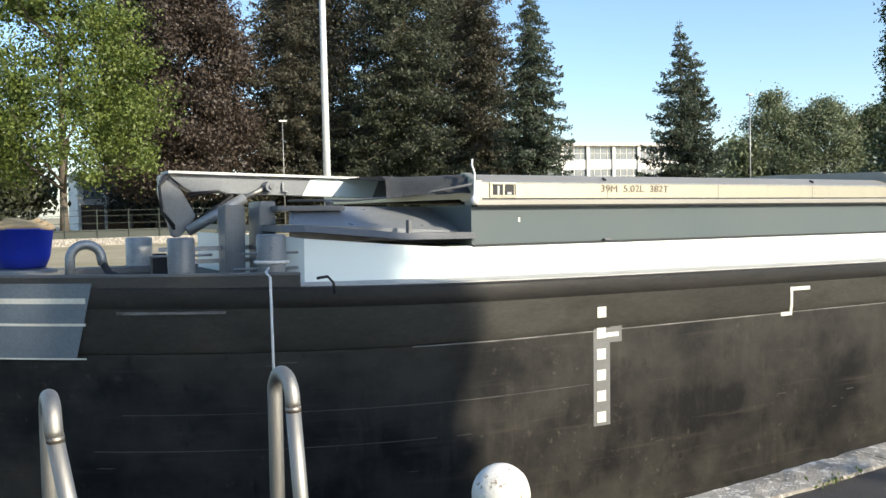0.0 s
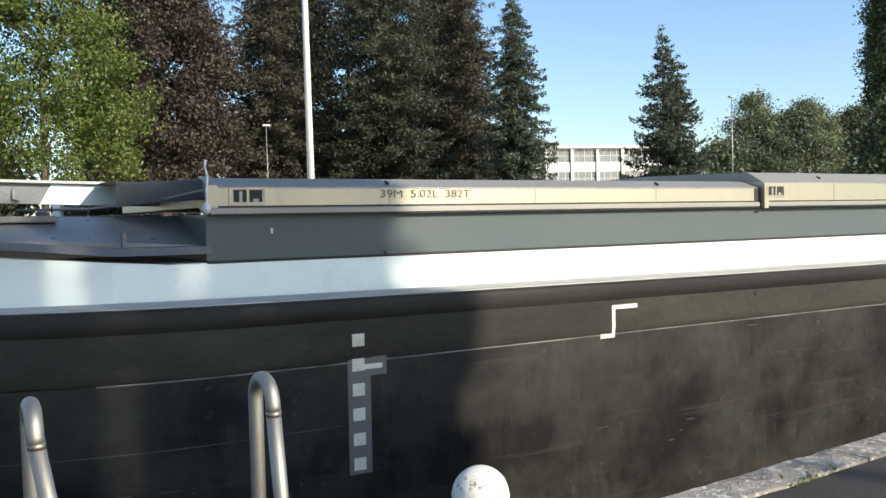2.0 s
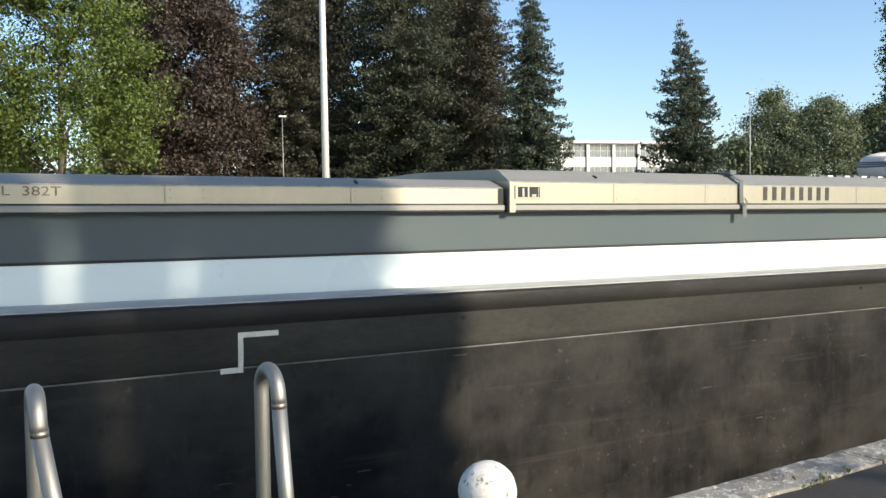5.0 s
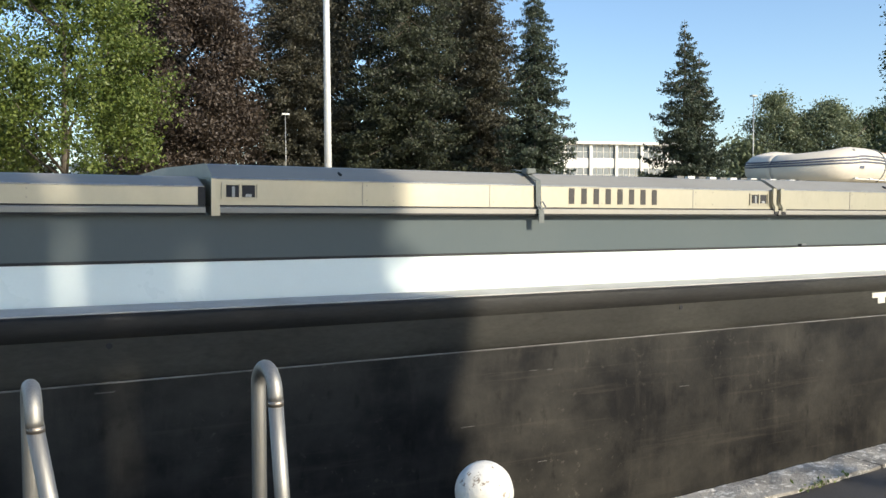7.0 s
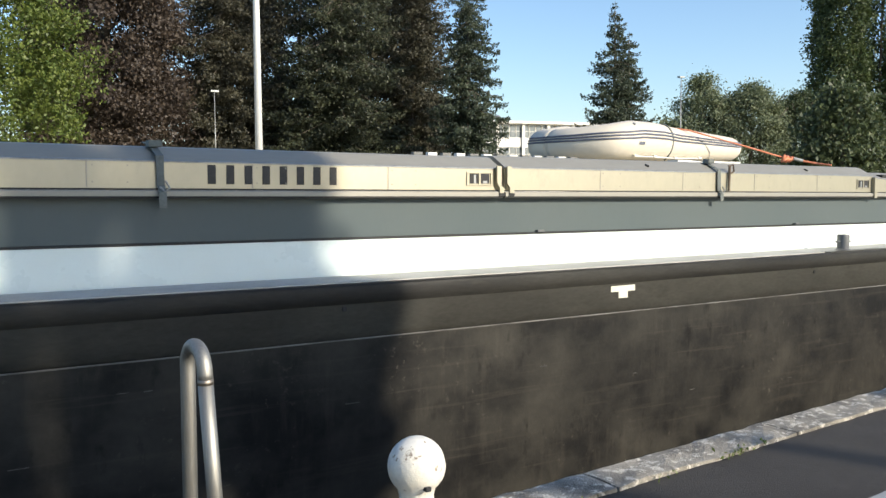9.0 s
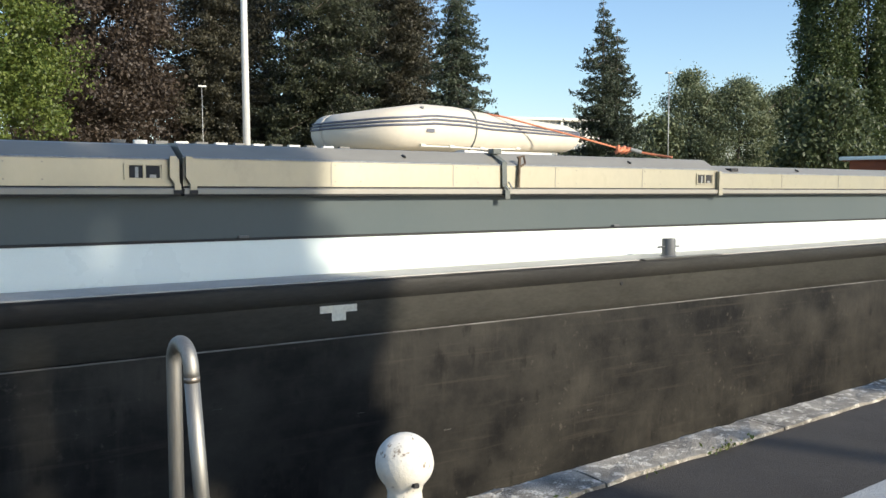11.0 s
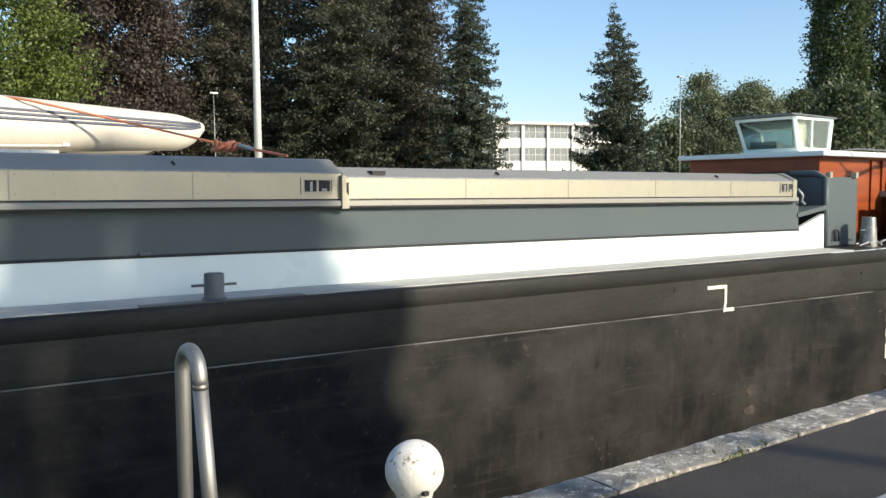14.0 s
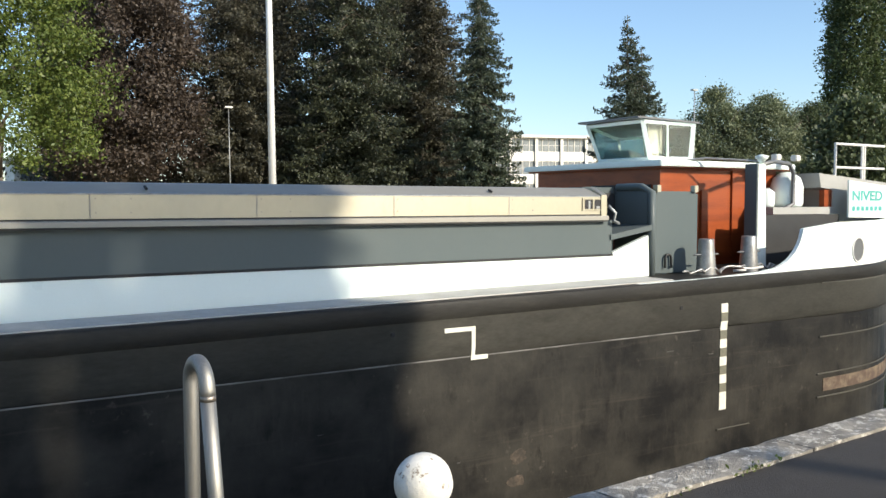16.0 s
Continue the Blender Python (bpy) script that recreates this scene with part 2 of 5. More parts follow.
MARK = material("pale_mark_paint", (0.70, 0.68, 0.58), 0.55, second=(0.62, 0.57, 0.42), scale=8)
MARKGREY = material("grey_backing_paint", (0.15, 0.15, 0.14), 0.6, second=(0.12, 0.12, 0.11), scale=8)
GLASS = glass_material("green_tinted_glass", (0.62, 0.80, 0.74))
CURTAIN = material("pale_curtain", (0.55, 0.54, 0.45), 0.9, second=(0.42, 0.42, 0.35), scale=14, stretch=(4, 4, 0.4))
CONCRETE = material("worn_coping_stone", (0.31, 0.285, 0.24), 0.9, second=(0.12, 0.108, 0.09), scale=5, grain=90, amount=0.9, bump=1.0, third=(0.62, 0.58, 0.50), third_amount=0.85, tlo=0.53, thi=0.60)
ASPHALT = material("old_asphalt", (0.036, 0.032, 0.028), 0.9, second=(0.023, 0.020, 0.018), scale=1.6, grain=160, amount=0.7, bump=0.5, third=(0.075, 0.068, 0.06), third_amount=0.5, tlo=0.6, thi=0.72)
LOCKWALL = material("wet_lock_wall", (0.10, 0.10, 0.085), 0.7, second=(0.05, 0.06, 0.04), scale=2, bump=0.5, stretch=(1, 1, 0.4))
GRATING = material("pale_pavement", (0.30, 0.32, 0.33), 0.7, second=(0.22, 0.23, 0.24), scale=9, grain=90, bump=0.5)
EARTH = material("dry_grass_and_gravel", (0.36, 0.31, 0.21), 0.95, second=(0.21, 0.19, 0.10), scale=0.25, grain=6, amount=0.8, bump=0.3)
MEADOW = material("unseen_low_bounce_ground", (0.10, 0.115, 0.05), 0.95, second=(0.16, 0.14, 0.09), scale=0.25, grain=6, amount=0.7, bump=0.3)
WATER = material("green_canal_water", (0.02, 0.03, 0.02), 0.06, second=(0.03, 0.035, 0.02), scale=2, grain=5, bump=0.4)
BALLPAINT = material("flaking_white_paint", (0.72, 0.70, 0.64), 0.5, second=(0.60, 0.55, 0.44), scale=5, amount=0.7, bump=0.3, third=(0.20, 0.15, 0.10), third_amount=0.9, tlo=0.60, thi=0.63)
BARK = material("grey_brown_bark", (0.12, 0.10, 0.075), 0.9, second=(0.06, 0.05, 0.04), scale=6, grain=30, bump=0.8, stretch=(1, 1, 0.25))
POLE = material("pale_grey_pole_paint", (0.66, 0.66, 0.64), 0.4, second=(0.56, 0.56, 0.54), scale=2, bump=0.02)
FACADE = material("white_facade_panels", (0.74, 0.72, 0.66), 0.6, second=(0.64, 0.62, 0.56), scale=0.5, grain=5, bump=0.0)
PANE = material("dark_window_glass", (0.10, 0.13, 0.15), 0.08, second=(0.28, 0.30, 0.30), scale=0.35, amount=0.9, bump=0.0)
BROWNWALL = material("brown_shed_boards", (0.13, 0.085, 0.055), 0.8, second=(0.07, 0.05, 0.035), scale=2, stretch=(4, 4, 0.3))
FENCE = material("dark_green_wire", (0.03, 0.04, 0.03), 0.6, second=(0.05, 0.05, 0.04), scale=5)
LEAF_LIME = leaf_material("lime_leaves", (0.052, 0.088, 0.016), (0.165, 0.205, 0.042))
LEAF_BEECH = leaf_material("copper_beech_leaves", (0.040, 0.031, 0.025), (0.100, 0.076, 0.056))
LEAF_MIX = leaf_material("bronze_green_leaves", (0.036, 0.037, 0.025), (0.098, 0.092, 0.057))
LEAF_DARK = leaf_material("dark_yew_green_needles", (0.028, 0.035, 0.022), (0.080, 0.092, 0.048))
LEAF_SPRUCE = leaf_material("blue_green_spruce_needles", (0.034, 0.046, 0.031), (0.095, 0.122, 0.074))
LEAF_ASH = leaf_material("dull_green_ash_leaves", (0.045, 0.065, 0.028), (0.12, 0.15, 0.065))
LEAF_GREY = leaf_material("grey_green_willow_leaves", (0.10, 0.125, 0.066), (0.24, 0.275, 0.155))
LEAF_POPLAR = leaf_material("poplar_leaves", (0.03, 0.052, 0.02), (0.10, 0.135, 0.045))

# ---- mesh helpers ----


def part(name, bm, mat, parent=None, label="", smooth=False, bevel=0.0):
    """Links a bmesh as one mesh object, under a thing or a part."""
    if bevel:
        bmesh.ops.bevel(bm, geom=[e for e in bm.edges if e.is_manifold and e.calc_face_angle(0) > 0.6], offset=bevel, segments=2, affect="EDGES", clamp_overlap=True)
    me = bpy.data.meshes.new(name)
    bm.to_mesh(me)
    bm.free()
    for p in me.polygons:
        p.use_smooth = smooth
    me.materials.append(mat)
    ob = new(name, me)
    if parent is not None:
        ob.parent = parent
    if label:
        ob["label"] = label
    return ob


def thing(name, label, category, at=(0, 0, 0), group="", kind=""):
    e = new(name)
    e.location = at
    return tagged(e, label, category, group, kind)


def box(bm, x0, x1, y0, y1, z0, z1):
    vs = [bm.verts.new((x, y, z)) for z in (z0, z1) for x, y in ((x0, y0), (x1, y0), (x1, y1), (x0, y1))]
    for f in ((3, 2, 1, 0), (4, 5, 6, 7), (0, 1, 5, 4), (1, 2, 6, 5), (2, 3, 7, 6), (3, 0, 4, 7)):
        bm.faces.new([vs[i] for i in f])
    return bm


def block(*b):
    return box(bmesh.new(), *b)


def prism(bm, pts, y0, y1):
    """An outline in x and z, given depth in y."""
    a = [bm.verts.new((x, y0, z)) for x, z in pts]
    b = [bm.verts.new((x, y1, z)) for x, z in pts]
    n = len(pts)
    bm.faces.new(a)
    bm.faces.new(b[::-1])
    for i in range(n):
        bm.faces.new((a[i], b[i], b[(i + 1) % n], a[(i + 1) % n]))
    bmesh.ops.recalc_face_normals(bm, faces=bm.faces)
    return bm


def along(bm, pts, x0, x1):
    """An outline in y and z, drawn along x."""
    a = [bm.verts.new((x0, y, z)) for y, z in pts]
    b = [bm.verts.new((x1, y, z)) for y, z in pts]
    n = len(pts)
    bm.faces.new(a)
    bm.faces.new(b[::-1])
    for i in range(n):
        bm.faces.new((a[i], b[i], b[(i + 1) % n], a[(i + 1) % n]))
    bmesh.ops.recalc_face_normals(bm, faces=bm.faces)
    return bm


def tube(bm, pts, r, n=10, radii=None):
    """A round bar along a line of points, with closed ends."""
    pts = [Vector(p) for p in pts]
    rings = []
    side = None
    for i, p in enumerate(pts):
        d = (pts[min(i + 1, len(pts) - 1)] - pts[max(i - 1, 0)]).normalized()
        if side is None:
            side = d.cross(Vector((0.3, 0.2, 1)) if abs(d.z) < 0.9 else Vector((1, 0.1, 0))).normalized()
        else:
            side = (side - d * side.dot(d)).normalized()
        up = d.cross(side)
        q = radii[i] if radii else r
        rings.append([bm.verts.new(p + (side * math.cos(k * math.tau / n) + up * math.sin(k * math.tau / n)) * q) for k in range(n)])
    for a, b in zip(rings, rings[1:]):
        for k in range(n):
            bm.faces.new((a[k], a[(k + 1) % n], b[(k + 1) % n], b[k]))
    bm.faces.new(rings[0][::-1])
    bm.faces.new(rings[-1])
    bmesh.ops.recalc_face_normals(bm, faces=bm.faces)
    return bm


def lathe(bm, profile, at, n=20):
    """A turned form: radius and height pairs, bottom to top."""
    rings = [[bm.verts.new((at[0] + r * math.cos(k * math.tau / n), at[1] + r * math.sin(k * math.tau / n), at[2] + z)) for k in range(n)] for r, z in profile]
    for a, b in zip(rings, rings[1:]):
        for k in range(n):
            bm.faces.new((a[k], a[(k + 1) % n], b[(k + 1) % n], b[k]))
    bm.faces.new(rings[0][::-1])
    bm.faces.new(rings[-1])
    return bm


def arc(c, r, a0, a1, n=8):
    """Points on an arc in the plane of y and z."""
    return [(c[0], c[1] + r * math.cos(radians(a0 + (a1 - a0) * i / n)), c[2] + r * math.sin(radians(a0 + (a1 - a0) * i / n))) for i in range(n + 1)]


def lettering(name, text, size, mat, at, width, parent, label="", bold=0.0):
    """Flat letters facing the lock side, stretched to the given width."""
    cu = bpy.data.curves.new(name, "FONT")
    cu.body, cu.size, cu.extrude, cu.fill_mode, cu.offset = text, size, 0.001, "BOTH", bold
    tmp = new("letter_source", cu)
    bpy.context.view_layer.update()
    me = bpy.data.meshes.new_from_object(tmp.evaluated_get(bpy.context.evaluated_depsgraph_get()))
    bpy.data.objects.remove(tmp)
    xs = [v.co.x for v in me.vertices]
    k = width / (max(xs) - min(xs))
    for v in me.vertices:
        v.co = Vector((at[0] + (v.co.x - min(xs)) * k, at[1] - v.co.z, at[2] + v.co.y))
    me.materials.clear()
    me.materials.append(mat)
    ob = new(name, me)
    ob.parent = parent
    if label:
        ob["label"] = label
    return ob


# ---- the place ----
# The coping runs at a slight angle to the barge's way.


def edge(x):
    return 2.50 + 0.045 * (x - 1.9)


def ground_sheet():
    """One sheet round the lock basin out to the horizon, with the basin cut through it."""
    bm = bmesh.new()
    xs = [-1500, -60, 80, 1500]
    def row(f):
        return [bm.verts.new((x, f(x), 0.0)) for x in xs]
    r = [row(lambda x: 14.0), row(lambda x: 40.0), row(lambda x: 2500.0)]
    for a, b in zip(r, r[1:]):
        for i in range(3):
            bm.faces.new((a[i], a[i + 1], b[i + 1], b[i]))
    return tagged(part("ground", bm, EARTH), "dry grass and gravel behind the lock", "ground", kind="structure")


def near_quay():
    bm = bmesh.new()
    v = [bm.verts.new(p) for p in ((-60, edge(-60) - 0.25, -0.004), (80, edge(80) - 0.25, -0.004), (80, -3.0, -0.004), (-60, -3.0, -0.004))]
    bm.faces.new(v[::-1])
    q = tagged(part("pavement", bm, ASPHALT), "dark worn asphalt of the lock side", "pavement", kind="structure")
    # Unseen ground behind the camera, its dark green tone chosen to limit bounce light.
    bm = bmesh.new()
    v = [bm.verts.new(p) for p in ((-1500, -3.0, -0.01), (1500, -3.0, -0.01), (1500, -1500, -0.01), (-1500, -1500, -0.01))]
    bm.faces.new(v[::-1])
    tagged(part("ground", bm, MEADOW), "unseen green-brown ground beyond the lock side, toned to cut bounce light", "ground", kind="structure")
    return q


def walls_of_basin():
    bm = bmesh.new()
    a = [(-60, edge(-60) - 0.04, -3.5), (80, edge(80) - 0.04, -3.5), (80, edge(80) - 0.04, -0.22), (-60, edge(-60) - 0.04, -0.22)]
    f = [bm.verts.new(p) for p in a]
    b = [bm.verts.new((x, y - 0.4, z)) for x, y, z in a]
    bm.faces.new(f)
    bm.faces.new(b[::-1])
    for i in range(4):
        bm.faces.new((f[i], b[i], b[(i + 1) % 4], f[(i + 1) % 4]))
    bmesh.ops.recalc_face_normals(bm, faces=bm.faces)
    tagged(part("wall_near", bm, LOCKWALL), "wet stained lock wall below the coping", "wall", kind="structure")
    tagged(part("wall_far", block(-60, 80, 14.0, 14.5, -3.5, -0.004), LOCKWALL), "lock wall on the far side", "wall", kind="structure")
    tagged(part("bed", block(-60, 80, -1, 14.4, -4.0, -3.5), LOCKWALL), "dark bed of the lock basin", "bed", kind="structure")
    bm = bmesh.new()
    v = [bm.verts.new(p) for p in ((-60, -0.5, -2.05), (80, -0.5, -2.05), (80, 14.0, -2.05), (-60, 14.0, -2.05))]
    bm.faces.new(v)
    tagged(part("water", bm, WATER), "dark green still canal water", "water", kind="structure")


def coping():
    """Coping stones, each a rough block with a worn upper edge."""
    rnd = random.Random(4)
    top = thing("coping", "worn pale coping stones along the lock edge", "coping", kind="structure")
    x = -16.0
    while x < 30:
        w = rnd.uniform(0.95, 1.25)
        bm = bmesh.new()
        nx, ny = (14, 4) if -1 < x < 10 else (3, 2)
        grid = []
        for j in range(ny + 1):
            row = []
            for i in range(nx + 1):
                xx = x + 0.006 + (w - 0.012) * i / nx
                v_ = j / ny
                yy = edge(xx) - 0.25 + 0.25 * v_
                worn = 0.0
                if j == ny:
                    worn = -0.03 - 0.02 * noise.noise((xx * 5, 1, 0))
                    yy += 0.022 * noise.noise((xx * 7, 7, 0)) - 0.008
                if j == 0:
                    yy += 0.035 * noise.noise((xx * 5, 3, 0))
                row.append(bm.verts.new((xx, yy, 0.012 + worn + 0.012 * noise.noise((xx * 11, yy * 11, 2)))))
            grid.append(row)
        low = [bm.verts.new((v.co.x, v.co.y, -0.22)) for v in grid[-1]]
        lowb = [bm.verts.new((v.co.x, v.co.y, -0.22)) for v in grid[0]]
        for a, b in zip(grid, grid[1:]):
            for i in range(nx):
                bm.faces.new((a[i], a[i + 1], b[i + 1], b[i]))
        for i in range(nx):
            bm.faces.new((grid[-1][i], grid[-1][i + 1], low[i + 1], low[i]))
            bm.faces.new((grid[0][i + 1], grid[0][i], lowb[i], lowb[i + 1]))
        bm.faces.new([r[0] for r in grid] + [low[0], lowb[0]])
        bm.faces.new(([r[-1] for r in grid] + [low[-1], lowb[-1]])[::-1])
        bmesh.ops.recalc_face_normals(bm, faces=bm.faces)
        part("coping_stone", bm, CONCRETE, top, smooth=False)
        x += w


def weeds():
    """Small tufts of weed in the joint behind the coping."""
    rg = np.random.default_rng(77)
    w = thing("weeds", "small green weeds in the joint behind the coping", "weeds", kind="stuff")
    pts = []
    for x in (2.05, 2.55, 2.95, 3.02, 3.1, 3.2, 4.4, 5.3):
        k = 12 if 2.9 < x < 3.25 else 5
        pts.append(np.stack([x + rg.normal(0, 0.05, k), edge(x) - 0.26 + rg.normal(0, 0.012, k), 0.004 + np.abs(rg.normal(0, 0.012, k))], 1))
    pts = np.concatenate(pts)
    leaves("tufts", pts, rg.uniform(0.006, 0.014, len(pts)), LEAF_LIME, w, 78)


def pale_strip():
    bm = bmesh.new()
    v = [bm.verts.new(p) for p in ((1.2, 0.55, 0.0), (9.0, 0.95, 0.0), (9.0, 1.95, 0.0), (1.2, 1.62, 0.0))]
    bm.faces.new(v)
    tagged(part("pavement", bm, GRATING), "pale slab strip in the lock side", "pavement", kind="structure")


def handrail(x, y, top, lean, out=0.16):
    """One stainless hoop of the lock ladder, its near leg leaning out towards the foot."""
    h = thing("ladder_rail", "brushed stainless steel ladder hoop at the lock edge", "handrail", group="ladder rails")
    r, rise = out / 2, 0.068
    pts = [(x - 0.004, y + out + 0.02, -0.9), (x, y + out, top - rise - 0.02)]
    pts += [(x, y + r + r * math.cos(math.pi * i / 12), top - rise + rise * math.sin(math.pi * i / 12)) for i in range(13)]
    part("rail_tube", tube(bmesh.new(), pts + [(x + 0.02 * lean, y, top - rise - 0.02)], 0.0222, 16), STEEL, h, smooth=True)
    x += 0.02 * lean
    foot = x + lean * (top - rise - 0.04)
    part("leg", tube(bmesh.new(), [(x, y, top - rise - 0.028), (foot, y - 0.03, 0.012)], 0.0218, 16), STEEL, h, smooth=True)
    part("weld_ring", tube(bmesh.new(), [(x, y, top - rise - 0.014), (x, y, top - rise - 0.030)], 0.0226, 16), WELDBAND, h, "heat-tinted weld", smooth=True)
    part("foot_plate", lathe(bmesh.new(), [(0.055, 0), (0.055, 0.008), (0.03, 0.012)], (foot, y - 0.03, 0.012), 16), STEEL, h, smooth=False)


def ball_bollard(x, y):
    b = thing("ball_bollard", "round-headed mooring bollard with flaking white paint", "bollard")
    prof = [(0.060, 0.0), (0.060, 0.07), (0.058, 0.095)]
    for i in range(15):
        a = radians(-48 + 138 * i / 14)
        prof.append((max(0.002, 0.098 * math.cos(a)), 0.196 + 0.098 * math.sin(a)))
    bm = lathe(bmesh.new(), prof, (x, y, 0.006), 32)
    for v in bm.verts:
        v.co += 0.0025 * noise.noise_vector(v.co * 14)
    part("head", bm, BALLPAINT, b, smooth=True)
    part("collar", lathe(bmesh.new(), [(0.066, 0.0), (0.068, 0.045), (0.064, 0.055)], (x, y, 0.006), 24), RUST, b, "rusty collar under the flaking paint", smooth=True)
    bm = bmesh.new()
    box(bm, x - 0.022, x - 0.004, y - 0.097, y - 0.07, 0.142, 0.156)
    part("plug", bm, DARK, b, "dark plug")


# ---- trees ----


def leaves(name, pts, sizes, mat, parent, seed, flat=0.0, label=""):
    """Many small leaf sprays as one mesh."""
    rg = np.random.default_rng(seed)
    n = len(pts)
    a = rg.normal(size=(n, 3))
    a /= np.linalg.norm(a, axis=1)[:, None]
    b = rg.normal(size=(n, 3))
    b[:, 2] *= 1 - flat
    b -= a * (a * b).sum(1)[:, None]
    b /= np.linalg.norm(b, axis=1)[:, None] + 1e-9
    s = np.asarray(sizes)[:, None]
    quad = np.stack([pts - a * s, pts + b * s * 0.55, pts + a * s, pts - b * s * 0.55], 1)
    me = bpy.data.meshes.new(name)
    me.vertices.add(n * 4)
    me.vertices.foreach_set("co", quad.reshape(-1).astype(np.float32))
    me.loops.add(n * 4)
    me.loops.foreach_set("vertex_index", np.arange(n * 4, dtype=np.int32))
    me.polygons.add(n)
    me.polygons.foreach_set("loop_start", np.arange(0, n * 4, 4, dtype=np.int32))
    me.polygons.foreach_set("loop_total", np.full(n, 4, dtype=np.int32))
    me.update()
    me.validate()
    me.materials.append(mat)
    ob = new(name, me)
    ob.parent = parent
    return ob


def trunk_and_limbs(parent, h, r, limbs, rg, lean=0.02, spread=0.5, first=0.2):
    bm = bmesh.new()
    pts = [(lean * h * (i / 8) ** 2, 0.1 * math.sin(i), h * i / 8) for i in range(9)]
    tube(bm, pts, r, 9, [r * (1.25 - 0.25 * min(i, 1)) * (1 - 0.1 * i) for i in range(9)])
    part("trunk", bm, BARK, parent, smooth=True)
    for _ in range(limbs):
        z = h * rg.uniform(first, 0.8)
        a = rg.uniform(0, math.tau)
        l = spread * rg.uniform(0.6, 1.1)
        q = [(lean * z, 0, z), (l * 0.45 * math.cos(a), l * 0.45 * math.sin(a), z + l * 0.35), (l * math.cos(a), l * math.sin(a), z + l * 0.9)]
        part("limb", tube(bmesh.new(), q, 0.1, 6, [r * 0.42, r * 0.26, r * 0.08]), BARK, parent, smooth=True)


def broadleaf(name, label, at, h, r, bottom, mat, seed, clumps=150, per=110, size=0.2, sigma=0.55, trunk=0.25, taper=0.5, limbs=7, group="", shell=0.45):
    """A broad-leaved tree: trunk, limbs, and a crown of leaf clumps with an uneven outline and gaps."""
    rg = np.random.default_rng(seed)
    t = thing(name, label, "tree", at, group)
    trunk_and_limbs(t, h * 0.85, trunk, limbs, rg, spread=r * 0.8, first=max(0.15, bottom / h * 0.8))
    cen = []
    while len(cen) < clumps:
        u = rg.uniform(0, 1)
        prof = math.sin(math.pi * min(1, (u * 0.92 + 0.08)) ** taper) ** 0.6
        rad = r * prof * (shell + (1 - shell) * rg.uniform(0, 1) ** 0.5) * rg.uniform(0.75, 1.12)
        a = rg.uniform(0, math.tau)
        cen.append((rad * math.cos(a), rad * math.sin(a), bottom + (h - bottom) * u))
    cen = np.array(cen)
    k = rg.integers(0, clumps, clumps * per)
    rs = sigma * rg.uniform(0.6, 1.3, clumps)
    pts = cen[k] + rg.normal(size=(len(k), 3)) * rs[k][:, None] * [1, 1, 0.7]
    pts[:, 2] = np.maximum(pts[:, 2], 0.3)
    leaves("crown", pts, size * rg.uniform(0.6, 1.3, len(k)), mat, t, seed)
    return t


def conifer(name, label, at, h, r, bottom, mat, seed, whorls=26, per=9, droop=0.25, size=0.2, dense=26, narrow=0.85, up=0.12, wild=0.3):
    """A spruce: a straight trunk with whorls of boughs that droop and turn up at the tips, hung with sprays."""
    rg = np.random.default_rng(seed)
    t = thing(name, label, "tree", at)
    bm = bmesh.new()
    tube(bm, [(0, 0, 0), (0.05, 0, h * 0.5), (0, 0, h)], 0.2, 8, [0.24, 0.13, 0.015])
    part("trunk", bm, BARK, t, smooth=True)
    pts, sz = [], []
    for w in range(whorls):
        for i in range(per):
            u = min(max((w + rg.uniform(-1.0, 1.0) * (0.3 + wild)) / whorls, 0), 0.99)
            z = bottom + (h - bottom) * u
            l = r * (1 - u) ** narrow * rg.uniform(1.15 - wild, 1.15) + 0.10
            a = rg.uniform(0, math.tau)
            m = max(5, int(dense * l / r * 1.7))
            s = rg.uniform(0.05, 1, m) ** 0.8
            zz = z - droop * l * s + up * l * s ** 4 * 2.2
            wd = 0.10 + 0.16 * l * (1 - s)
            lat = rg.normal(0, 1, m) * wd
            hang = -np.abs(rg.normal(0, 0.16, m)) * (0.5 + l * 0.25)
            x = s * l * math.cos(a) - lat * math.sin(a)
            y = s * l * math.sin(a) + lat * math.cos(a)
            pts.append(np.stack([x, y, zz + hang], 1))
            sz.append(size * rg.uniform(0.6, 1.25, m) * (0.6 + 0.5 * (1 - u)))
            if i % 3 == 0 and l > 0.5:
                part("bough", tube(bmesh.new(), [(0, 0, z), (l * 0.9 * math.cos(a), l * 0.9 * math.sin(a), z - droop * l * 0.8)], 0.03, 4, [0.04, 0.01]), BARK, t)
    leaves("crown", np.concatenate(pts), np.concatenate(sz), mat, t, seed)
    return t


